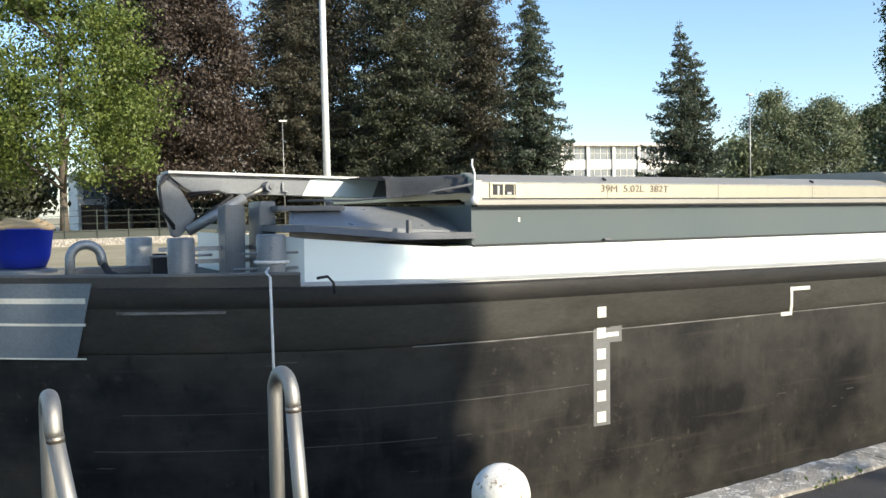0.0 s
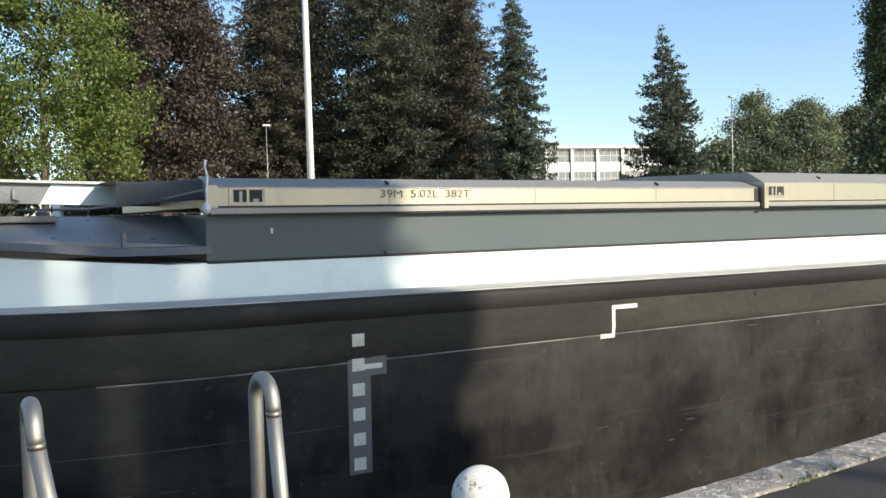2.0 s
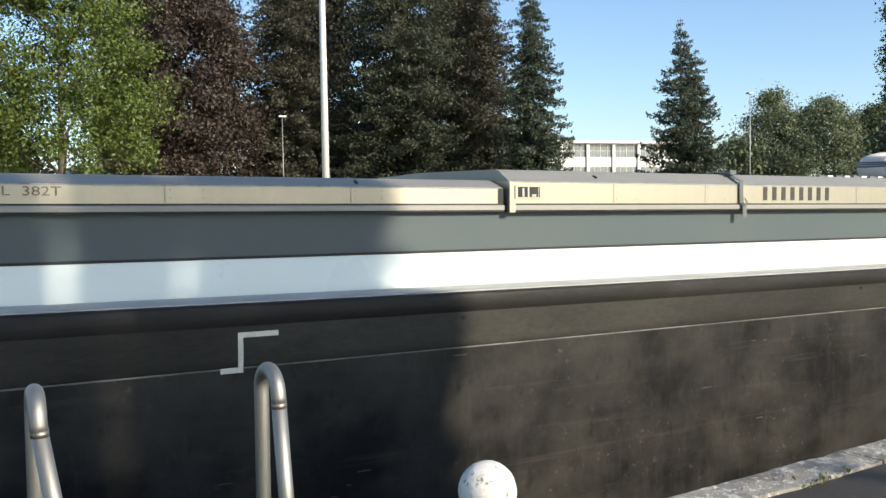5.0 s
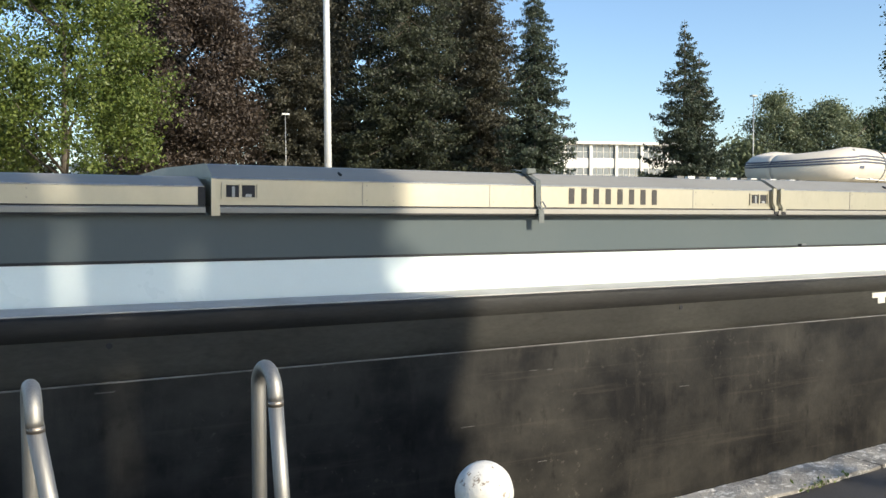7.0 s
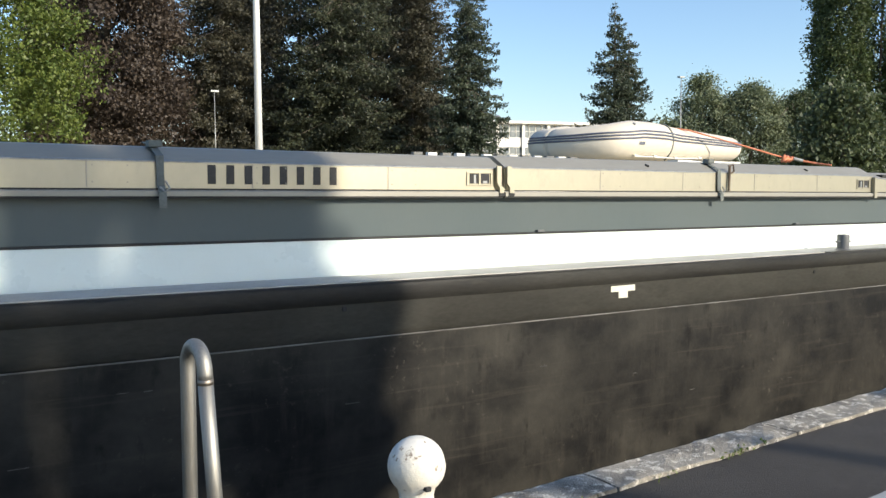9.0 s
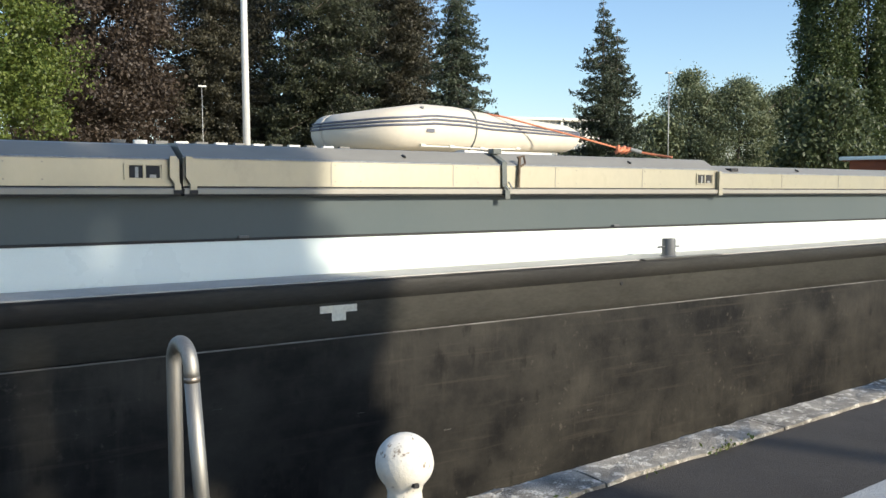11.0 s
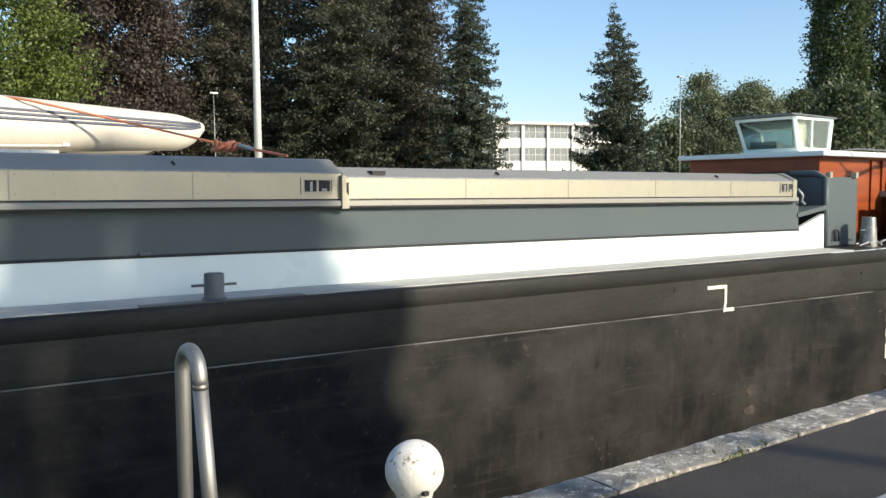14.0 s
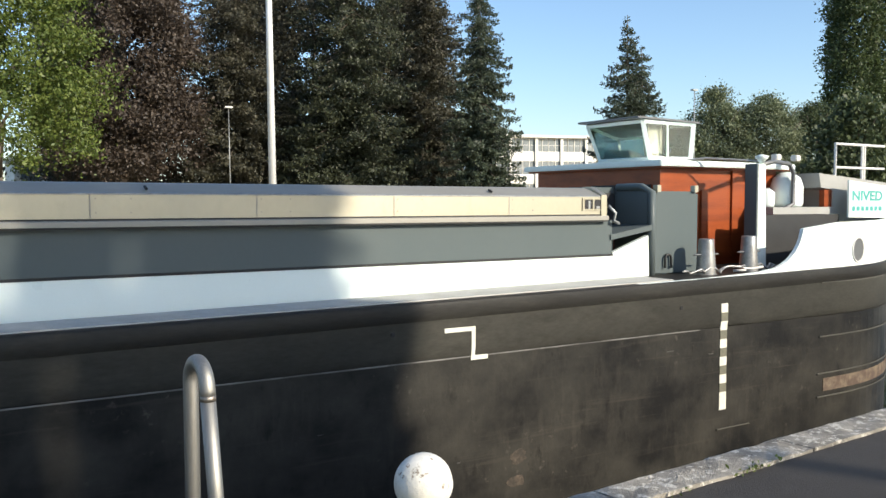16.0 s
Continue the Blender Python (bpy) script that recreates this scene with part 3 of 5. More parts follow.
def columnar(name, label, at, h, r, bottom, mat, seed, n=14000, size=0.2, group="", tip=3.2, foot=0.55):
    """A Lombardy poplar: a narrow upright crown of many rising plumes."""
    rg = np.random.default_rng(seed)
    t = thing(name, label, "tree", at, group)
    part("trunk", tube(bmesh.new(), [(0, 0, 0), (0, 0, h * 0.9)], 0.2, 8, [min(0.3, r * 0.3), 0.05]), BARK, t, smooth=True)
    m = 60
    u0 = rg.uniform(0, 0.95, m)
    a0 = rg.uniform(0, math.tau, m)
    k = rg.integers(0, m, n)
    s = rg.uniform(0, 1, n)
    u = np.clip(u0[k] + s * 0.22, 0, 1)
    prof = np.clip(np.minimum(1, (1 - u) * tip + 0.05) * np.minimum(1, u * 5 + foot), 0, 1)
    rad = r * prof * (0.55 + 0.45 * (1 - s)) * 0.82
    x = rad * np.cos(a0[k]) + rg.normal(0, 0.17 * r, n) * prof
    y = rad * np.sin(a0[k]) + rg.normal(0, 0.17 * r, n) * prof
    pts = np.stack([x, y, bottom + (h - bottom) * u], 1)
    leaves("crown", pts, size * rg.uniform(0.6, 1.3, n), mat, t, seed)
    return t


def bearing(deg, d):
    """A place on the far side: degrees from the lock's cross line, metres from the lock side."""
    return (d * math.sin(radians(deg)), d * math.cos(radians(deg)), 0)


def planting():
    broadleaf("lime_tree", "tall lime tree with bright yellow-green leaves", bearing(5.6, 46), 16.5, 4.5, 3.0, LEAF_LIME, 1, 290, 230, 0.10, 0.5, 0.2, 0.55, 14)
    broadleaf("lime_tree", "lime tree with bright yellow-green leaves", bearing(-4, 50), 16.5, 5.2, 2.6, LEAF_LIME, 2, 300, 220, 0.105, 0.52, 0.2, 0.55, 11)
    broadleaf("copper_beech", "copper beech with dark purple-brown foliage", bearing(12.5, 60), 20.0, 5.0, 2.8, LEAF_BEECH, 3, 360, 340, 0.12, 0.62, 0.35, 0.62, 10)
    conifer("cedar_tree", "dark bronze-green cedar with drooping boughs", bearing(19.4, 62), 25.0, 5.0, 0.8, LEAF_MIX, 4, 36, 15, 0.5, 0.115, 170, 0.42, 0.1, wild=0.7)
    conifer("cedar_tree", "broad dark evergreen with drooping boughs near the ground", bearing(26.9, 60), 26.5, 5.6, 0.6, LEAF_DARK, 5, 38, 16, 0.5, 0.115, 190, 0.42, 0.1, wild=0.7)
    conifer("cedar_tree", "dark evergreen with reddish shade", bearing(31.6, 64), 23.5, 4.3, 0.6, LEAF_MIX, 6, 36, 15, 0.5, 0.115, 170, 0.45, 0.1, wild=0.7)
    conifer("cedar_tree", "drooping dark conifer at the edge of the grove", bearing(35.2, 57), 15.2, 2.9, 1.0, LEAF_SPRUCE, 7, 34, 13, 0.6, 0.11, 120, 0.42, wild=0.8)
    conifer("spruce_tree", "free-standing spruce with spreading ragged boughs", bearing(44.65, 64), 14.1, 3.9, 0.6, LEAF_SPRUCE, 8, 24, 10, 0.40, 0.11, 170, 0.78, 0.16, wild=0.7)
    conifer("spruce_tree", "shorter spruce grown into its taller neighbour", bearing(45.55, 64.6), 12.0, 3.0, 0.6, LEAF_SPRUCE, 13, 22, 10, 0.40, 0.11, 140, 0.65, 0.16, wild=0.7)
    broadleaf("willow_tree", "grey-green round tree in the distance", bearing(50.1, 82), 10.4, 3.7, 1.0, LEAF_GREY, 9, 170, 190, 0.11, 0.5, 0.25, 0.6, 12)
    broadleaf("willow_tree", "grey-green round tree in the distance", bearing(53.0, 83), 9.5, 4.6, 1.0, LEAF_GREY, 10, 200, 190, 0.11, 0.5, 0.25, 0.6, 12)
    broadleaf("willow_tree", "dull green spreading tree in the distance", bearing(55.9, 86), 9.0, 4.4, 1.0, LEAF_ASH, 14, 180, 170, 0.12, 0.5, 0.25, 0.6, 10)
    broadleaf("ash_tree", "dull green tree below the poplars", bearing(58.2, 74), 8.2, 3.6, 0.6, LEAF_ASH, 11, 150, 80, 0.2, 0.6, 0.2, 0.6, 6)
    broadleaf("shrub", "low green shrub beside the spruce", bearing(48.0, 80), 6.4, 2.6, 0.3, LEAF_GREY, 12, 70, 80, 0.2, 0.6, 0.12, 0.7, 4)
    for i, (a, d, h) in enumerate(((57.9, 145, 46), (60.1, 149, 48), (62.0, 153, 47), (63.9, 157, 46))):
        columnar("poplar_tree", "tall dark columnar poplar", bearing(a, d), h, 4.6, 0.8, LEAF_POPLAR, 20 + i, 55000, 0.24, "poplar row")
    # Undergrowth that closes the grove, and the trees behind it.
    for i, (a, d, h, r) in enumerate(((-3, 64, 9, 5.5), (2.2, 66, 6, 3.0), (15.5, 70, 9, 6), (24, 72, 10, 7), (30.5, 70, 10, 6))):
        broadleaf("shrub", "dense dark undergrowth of the grove", bearing(a, d), h, r, 0.3, LEAF_DARK, 30 + i, 70, 90, 0.24, 0.8, 0.15, 0.8, 3)
    for i, (a, d, h, r) in enumerate(((24.2, 73, 22, 5.5), (30.2, 74, 20, 5.0), (10.6, 78, 20, 4.2), (20.3, 77, 23, 5.2))):
        broadleaf("copper_beech", "dark beech standing at the back of the grove", bearing(a, d), h, r, 1.5, LEAF_MIX, 40 + i, 260, 150, 0.16, 0.7, 0.3, 0.6, 4)
    # Three unseen narrow poplars, added and sized to cast the barge's shade and flecks.
    for i, (x, y, r, h) in enumerate(((12.13, -15.0, 0.77, 13.7), (10.77, -15.0, 0.31, 13.5), (9.80, -15.2, 0.42, 13.4))):
        columnar("poplar_tree", "unseen slender poplar added to shade the barge", (x, y, 0), h, r, 9.3, LEAF_POPLAR, 50 + i, 22000, 0.14, "young poplars", 9.0, 1.0)
    broadleaf("lime_tree", "lime tree behind the lock side", (-9, -24, 0), 14, 5, 2.5, LEAF_LIME, 60, 120, 60, 0.25, 0.7, 0.25, 0.55, 6)
    broadleaf("lime_tree", "lime tree behind the lock side", (26, -40, 0), 11, 5, 2.5, LEAF_LIME, 61, 120, 60, 0.25, 0.7, 0.25, 0.55, 6)


def lamp_mast(x, y, h, r, label, arm=True):
    m = thing("lamp_post", label, "lamp post", (x, y, 0))
    part("pole", tube(bmesh.new(), [(0, 0, 0), (0, 0, h * 0.5), (0, 0, h)], r, 12, [r * 1.1, r * 0.9, r * 0.65]), POLE if arm else GALV, m, smooth=True)
    if arm:
        part("arm", tube(bmesh.new(), [(0, 0, h), (0, -0.5, h + 0.15), (0, -1.1, h + 0.2)], r * 0.5, 8), POLE, m, smooth=True)
        part("lamp_head", block(-0.13, 0.13, -1.6, -1.0, h + 0.12, h + 0.24), GALV, m, "grey lamp head", bevel=0.03)
    else:
        part("lamp_head", block(-0.25, 0.25, -0.12, 0.12, h, h + 0.1), GALV, m, "grey lamp head", bevel=0.02)


def office_building():
    """The white three-storey block far behind the spruce."""
    o = thing("office_building", "white three-storey building with long window bands", "building")
    o.matrix_basis = pose(*bearing(35.3, 112), 0, 0, -12)
    L, H, S = 21.5, 9.0, 3.0
    part("wall", block(0, L, 0.35, 11, 0, H), FACADE, o)
    part("roof", block(-0.4, L + 0.4, -0.5, 11.4, H, H + 0.32), FACADE, o, "flat white roof edge")
    for k in range(3):
        part("spandrel", block(0, L, 0.1, 0.347, k * S, k * S + 1.15), FACADE, o)
    pane = block(0.06, 0.9, 0.22, 0.30, 1.18, S - 0.08)
    frame_ = bmesh.new()
    prism(frame_, [(0, 1.15), (0.96, 1.15), (0.96, 1.2), (0.06, 1.2), (0.06, 2.0), (0.96, 2.0), (0.96, 2.05), (0.06, 2.05), (0.06, S - 0.1), (0.96, S - 0.1), (0.96, S), (0, S)], 0.16, 0.34)
    first_p, first_f = part("window", pane, PANE, o, "dark window pane"), part("window_frame", frame_, FACADE, o)
    for k in range(3):
        for i in range(int(L / 0.96)):
            if i == 0 and k == 0:
                continue
            for src in (first_p, first_f):
                c = src.copy()
                scene.collection.objects.link(c)
                c.location = (i * 0.96, 0, k * S)
    for i in range(6):
        part("pilaster", block(i * 3.75, i * 3.75 + 0.4, -0.12, 0.095, 0, H), FACADE, o)
    for x in (2.2, 5.4):
        part("roof_vent", lathe(bmesh.new(), [(0.3, 0), (0.3, 0.7), (0.5, 0.75), (0.1, 1.0)], (x, 3, H + 0.32), 10), GALV, o)
    # The low pale house glimpsed between the trees on the other side.
    h = thing("house", "low white house glimpsed between tree trunks", "building")
    h.matrix_basis = pose(*bearing(6.4, 80), 0, 0, 0)
    part("wall", block(0, 9, 0.3, 7, 0, 4.6), FACADE, h)
    part("lower_wall", block(0, 9, 0.1, 0.296, 0, 2.2), BROWNWALL, h, "brown boarded lower wall")
    part("roof", block(-0.3, 9.3, -0.2, 7.3, 4.6, 4.85), FACADE, h)
    for i in range(5):
        part("post", block(i * 2.1, i * 2.1 + 0.22, -0.1, 0.096, 0, 4.6), FACADE, h)
        part("window", block(i * 2.1 + 0.5, i * 2.1 + 1.9, 0.2, 0.32, 2.7, 4.1), PANE, h)


def far_edge():
    w = thing("low_wall", "low sunlit concrete wall along the far bank", "wall", kind="structure")
    part("wall_body", block(-20, 12, 37.0, 37.3, 0, 0.30), CONCRETE, w, bevel=0.03)
    f = thing("wire_fence", "dark wire fence before the trees", "fence")
    for i in range(22):
        part("post", tube(bmesh.new(), [(-14 + i * 1.4, 43, 0), (-14 + i * 1.4, 43, 1.5)], 0.03, 6), FENCE, f)
    for z in (0.15, 0.5, 0.85, 1.2, 1.45):
        part("wire", tube(bmesh.new(), [(-14, 43, z), (15.4, 43, z)], 0.012, 5), FENCE, f)
    part("mesh_panel", block(-14, 15.4, 43.03, 43.05, 0.1, 0.55), FENCE, f)


# ---- the barge ----
OX, OY = 18.0, 8.965  # the barge's own origin, amidships
HALF = 2.5
HULLY = 6.465


def half_beam(x):
    if x < 4.5:
        u = min(1.0, (4.5 - x) / 5.1)
        return HALF * (1 - u * u)
    if x > 34.2:
        u = min(1.0, (x - 34.2) / 4.0)
        return HALF * (1 - u ** 2.6)
    return HALF


def side(x):
    """The near side of the hull."""
    return OY - half_beam(x)


def sheer(x):
    return 0.285 + 0.00035 * (x - 16) ** 2


def bpart(name, bm, mat, parent, label="", smooth=False, bevel=0.0):
    """A part drawn in the barge's lengths, moved to its origin."""
    bmesh.ops.translate(bm, vec=(-OX, -OY, 0), verts=bm.verts)
    return part(name, bm, mat, parent, label, smooth, bevel)


def hull_band(x0, x1, z0, z1, out, n=24, slope=0.0, thick=0.012):
    """A plate that follows the near side of the hull; z0 and z1 may be functions of x."""
    bm = bmesh.new()
    f0 = z0 if callable(z0) else (lambda x: z0)
    f1 = z1 if callable(z1) else (lambda x: z1)
    rows = []
    for i in range(n + 1):
        x = x0 + (x1 - x0) * i / n
        xb = x - slope * i / n
        y = side(x) - out
        yb = side(xb) - out
        rows.append([bm.verts.new(p) for p in ((xb, yb, f0(x)), (x, y, f1(x)), (x, y + thick, f1(x)), (xb, yb + thick, f0(x)))])
    for a, b in zip(rows, rows[1:]):
        for k in range(4):
            bm.faces.new((a[k], a[(k + 1) % 4], b[(k + 1) % 4], b[k]))
    bm.faces.new(rows[0])
    bm.faces.new(rows[-1][::-1])
    bmesh.ops.recalc_face_normals(bm, faces=bm.faces)
    return bm


def hull_mesh():
    bm = bmesh.new()
    xs = sorted(set([-0.6 + 0.15 * i for i in range(35)] + [4.6 + 0.6 * i for i in range(50)] + [34.2 + 0.2 * i for i in range(20)] + [38.19]))
    rows = []
    for x in xs:
        hb = max(half_beam(x), 0.02)
        zt = sheer(x)
        r = []
        for sgn in (-1, 1):
            sec = [(hb, zt - 0.002), (hb + 0.0, -0.172), (hb + 0.040, -0.180), (hb + 0.040, -1.2), (hb + 0.03, -2.3), (max(hb - 0.3, 0.01), -2.6)]
            if sgn == 1:
                sec = sec[::-1]
            r += [bm.verts.new((x, OY + sgn * y, z)) for y, z in sec]
        rows.append(r)
    m = len(rows[0])
    for a, b in zip(rows, rows[1:]):
        for k in range(m):
            bm.faces.new((a[k], a[(k + 1) % m], b[(k + 1) % m], b[k]))
    bm.faces.new(rows[0])
    bm.faces.new(rows[-1][::-1])
    bmesh.ops.recalc_face_normals(bm, faces=bm.faces)
    return bm


def hatch(x0, x1, gold, ridge, out, parent):
    """One aluminium hatch cover: lip, upright side, slanting shoulder and low crown."""
    y = 7.075 - out
    far = 2 * OY - y
    side_ = along(bmesh.new(), [(y, 1.082), (y, gold - 0.008), (y + 0.02, gold), (far - 0.02, gold), (far, gold - 0.008), (far, 1.082)], x0, x1)
    h = bpart("hatch_cover", side_, ALU, parent, "sliding aluminium hatch cover, pale gold in the sun")
    top = along(bmesh.new(), [(y + 0.006, gold + 0.002), (y + 0.20, ridge - 0.012), (y + 0.26, ridge), (OY, ridge + 0.03), (far - 0.26, ridge), (far - 0.20, ridge - 0.012), (far - 0.006, gold + 0.002)], x0 + 0.01, x1 - 0.01)
    bpart("shoulder", top, ALUTOP, h, "dull slanting shoulder")
    lip = along(bmesh.new(), [(y - 0.035, 1.024), (y - 0.035, 1.062), (y - 0.03, 1.070), (y - 0.004, 1.074), (y + 0.2, 1.074), (y + 0.2, 1.024)], x0, x1)
    bpart("lip", lip, ALUTOP, h)
    # Black strips stand in for the shadow lines above and below the lip.
    bpart("shadow_gap", block(x0, x1, y - 0.004, y + 0.1, 1.076, 1.088), BLACK, h, "black strip for the shadow line")
    bpart("lower_shadow_line", block(x0, x1, y - 0.028, y + 0.1, 1.008, 1.0235), BLACK, h, "black strip for the shadow line")
    # Pale strip along the fold, put there as the highlight line.
    bpart("fold", along(bmesh.new(), [(y - 0.004, gold - 0.014), (y - 0.005, gold - 0.002), (y + 0.012, gold + 0.006), (y + 0.016, gold - 0.002)], x0 + 0.012, x1 - 0.012), GALV, h, "bright fold strip for the highlight line")
    n = int((x1 - x0) / 1.65)
    for i in range(1, n + 1):
        x = x0 + (x1 - x0) * i / (n + 1)
        bpart("seam", block(x - 0.005, x + 0.005, y - 0.003, y + 0.003, 1.09, gold - 0.012), ALUTOP, h)
        for dx in (0.035, 0.3):
            for z in (1.13, gold - 0.05):
                bpart("rivet", block(x + dx, x + dx + 0.012, y - 0.004, y + 0.003, z, z + 0.012), ALUTOP, h)
    return h


def grip(x, z, y, h):
    """A recessed grip in a frame, with two openings."""
    fr = bmesh.new()
    w, t = 0.31, 0.135
    for b in ((x, x + w, z, z + 0.014), (x, x + w, z + t - 0.014, z + t), (x, x + 0.014, z + 0.014, z + t - 0.014), (x + w - 0.014, x + w, z + 0.014, z + t - 0.014), (x + w * 0.5 - 0.008, x + w * 0.5 + 0.012, z + 0.014, z + t - 0.014)):
        box(fr, b[0], b[1], y - 0.012, y + 0.002, b[2], b[3])
    g = bpart("grip_frame", fr, ALU, h)
    bpart("opening", block(x + 0.04, x + w * 0.5 - 0.012, y - 0.006, y - 0.002, z + 0.018, z + t - 0.018), DARK, g, "dark grip opening")
    bpart("opening", block(x + w * 0.5 + 0.016, x + w - 0.03, y - 0.006, y - 0.002, z + 0.018, z + t - 0.018), DARK, g, "dark grip opening")
    bpart("latch", block(x + 0.085, x + 0.11, y - 0.010, y - 0.0065, z + 0.02, z + t - 0.03), GALV, g)
    bpart("latch", block(x + 0.20, x + 0.25, y - 0.010, y - 0.0065, z + 0.02, z + 0.045), GALV, g)


def clamp(x, z0, z1, y, parent):
    bm = bmesh.new()
    prism(bm, [(x, z1), (x + 0.055, z1), (x + 0.055, z0 + 0.08), (x + 0.09, z0 + 0.04), (x + 0.09, z0), (x + 0.035, z0), (x + 0.035, z0 + 0.05), (x, z0 + 0.1)], y - 0.035, y - 0.012)
    bpart("clamp", bm, ALU, parent, "pale clamp bar")
    bpart("clamp_foot", block(x + 0.03, x + 0.10, y - 0.03, y + 0.01, z0 - 0.035, z0 - 0.004), BLACK, parent)


def deck_bollard(x, y, z, h, r, mat, parent, pins=True, flare=1.0):
    b = bpart("mooring_bollard", lathe(bmesh.new(), [(r * flare, 0), (r * flare, 0.01), (r, h - 0.012), (r * 0.96, h), (r * 0.8, h + 0.004)], (x, y, z), 24), mat, parent, "round steel mooring bollard", smooth=False)
    for p in b.data.polygons:
        p.use_smooth = abs(p.normal.z) < 0.6
    if pins:
        bpart("cross_pin", tube(bmesh.new(), [(x - r * 2.3, y, z + h * 0.58), (x + r * 2.3, y, z + h * 0.58)], 0.011, 8), mat, b, smooth=True)
    bpart("bollard_base", lathe(bmesh.new(), [(r * 1.35 * flare, 0), (r * 1.35 * flare, 0.015), (r * 1.1, 0.03)], (x, y, z), 20), mat, b)
    return b


def barge():
    e = thing("barge", "black-hulled freight barge with white coaming and aluminium hatches", "barge")
    hull = bpart("hull", hull_mesh(), HULL, e, "black painted steel hull with scuffed dusty patches")
    bm = bmesh.new()
    rows = []
    for i in range(151):
        x = -0.55 + 38.45 * i / 150
        zt = sheer(x) - 0.06
        prof = [(0.028, -0.178), (0.037, -0.16), (0.044, -0.11), (0.048, -0.04), (0.049, 0.03), (0.048, 0.09), (0.046, zt - 0.10), (0.040, zt)]
        rows.append([bm.verts.new((x, side(x) - 0.004 - o, z)) for o, z in prof])
    for a, b in zip(rows, rows[1:]):
        for k in range(7):
            bm.faces.new((a[k], b[k], b[k + 1], a[k + 1]))
    bmesh.ops.solidify(bm, geom=bm.faces[:], thickness=-0.012)
    bpart("sheer_strake", bm, HULL_TOP, hull, "smooth rounded upper hull plate", smooth=True)
    bm = bmesh.new()
    rows = []
    for i in range(151):
        x = -0.55 + 38.45 * i / 150
        zt = sheer(x)
        prof = [(0.048, zt - 0.165), (0.0545, zt - 0.161), (0.0565, zt - 0.09), (0.055, zt - 0.022), (0.048, zt - 0.006), (0.034, zt + 0.003), (-0.03, zt + 0.005)]
        rows.append([bm.verts.new((x, side(x) - o, z)) for o, z in prof])
    for a, b in zip(rows, rows[1:]):
        for k in range(6):
            bm.faces.new((a[k], b[k], b[k + 1], a[k + 1]))
    bmesh.ops.solidify(bm, geom=bm.faces[:], thickness=-0.008)
    bpart("gunwale", bm, GUNWALE, hull, "black rounded gunwale plate", smooth=True)
    bpart("weld_line", hull_band(3.4, 31.9, -0.186, -0.176, 0.046, 60), WELD, hull, "worn bright weld edge")
    deck = bmesh.new()
    pts = [(x, side(x) + 0.02) for x in [-0.55 + i * 0.3 for i in range(18)] + [6, 12, 18, 24, 30, 34.2] + [34.4 + 0.3 * i for i in range(13)]]
    low = [deck.verts.new((x, y, sheer(x) - 0.02)) for x, y in pts]
    upp = [deck.verts.new((x, 2 * OY - y, sheer(x) - 0.02)) for x, y in pts]
    for i in range(len(pts) - 1):
        deck.faces.new((low[i], low[i + 1], upp[i + 1], upp[i]))
    bpart("side_deck", deck, DARKGREY, hull, "dark grey painted deck")
    # Narrow white margin along the foot of the coaming.
    bpart("deck_margin", hull_band(2.5, 31.6, lambda x: sheer(x) - 0.012, lambda x: sheer(x) + 0.012, -0.06, 60, 0, 0.5), DECKPALE, hull, "worn pale grey deck margin")
    # Bow: raised bulwark and slate-blue bow panel with pale lines.
    bpart("bow_bulwark", hull_band(-0.55, 2.52, lambda x: sheer(x) + 0.006, lambda x: 0.455, 0.012, 30, 0, 0.05), GUNWALE, hull, "black bow bulwark")
    bpart("bow_rail_cap", hull_band(-0.55, 2.52, 0.455, 0.475, 0.02, 30, 0, 0.12), DARKGREY, hull)
    bpart("bow_panel", hull_band(-0.58, 1.01, -0.21, 0.41, 0.072, 20, 0.12), BOWGREY, hull, "slate-blue painted bow panel")
    for z in (0.245, 0.062, -0.212):
        bpart("bow_line", hull_band(-0.58, 0.96, z, z + (0.045 if z > 0.2 else 0.022 if z > 0 else 0.012), 0.076, 20), MARK, hull, "pale painted line")
    bpart("rubbed_streak", hull_band(1.18, 1.95, 0.150, 0.172, 0.068, 12, 0, 0.02), WELD, hull, "rubbed pale streak")
    # Draught marks, limit marks and midship mark.
    yb = HULLY - 0.058
    def mark(x0, x1, z0, z1, mat, y=yb, name="mark"):
        bm = bmesh.new()
        low = y + 0.011
        if z1 > -0.175:
            box(bm, x0, x1, y, y + 0.02, max(z0, -0.125), z1) if z1 > -0.125 else None
            box(bm, x0, x1, y + 0.007, y + 0.03, max(z0, -0.175), min(z1, -0.125)) if z0 < -0.125 else None
        if z0 < -0.175:
            box(bm, x0, x1, low, low + 0.02, z0, min(z1, -0.175))
        bpart(name, bm, mat, hull)
    mark(5.255, 5.455, -1.085, -0.16, MARKGREY, yb + 0.004, "mark_backing")
    mark(5.455, 5.60, -0.30, -0.15, MARKGREY, yb + 0.004, "mark_backing")
    for i in range(6):
        mark(5.295, 5.40, 0.047 - 0.2 * i - 0.1, 0.047 - 0.2 * i, MARK)
    mark(5.40, 5.56, -0.245, -0.205, MARK)
    mark(7.995, 8.035, -0.215, 0.095, MARK)
    mark(8.035, 8.315, 0.055, 0.095, MARK)
    mark(7.86, 7.995, -0.215, -0.175, MARK)
    mark(18.535, 18.88, 0.040, 0.100, MARK)
    mark(18.645, 18.775, -0.030, 0.040, MARK)
    mark(28.875, 28.915, -0.215, 0.095, MARK)
    mark(28.585, 28.875, 0.055, 0.095, MARK)
    mark(28.915, 29.06, -0.215, -0.175, MARK)
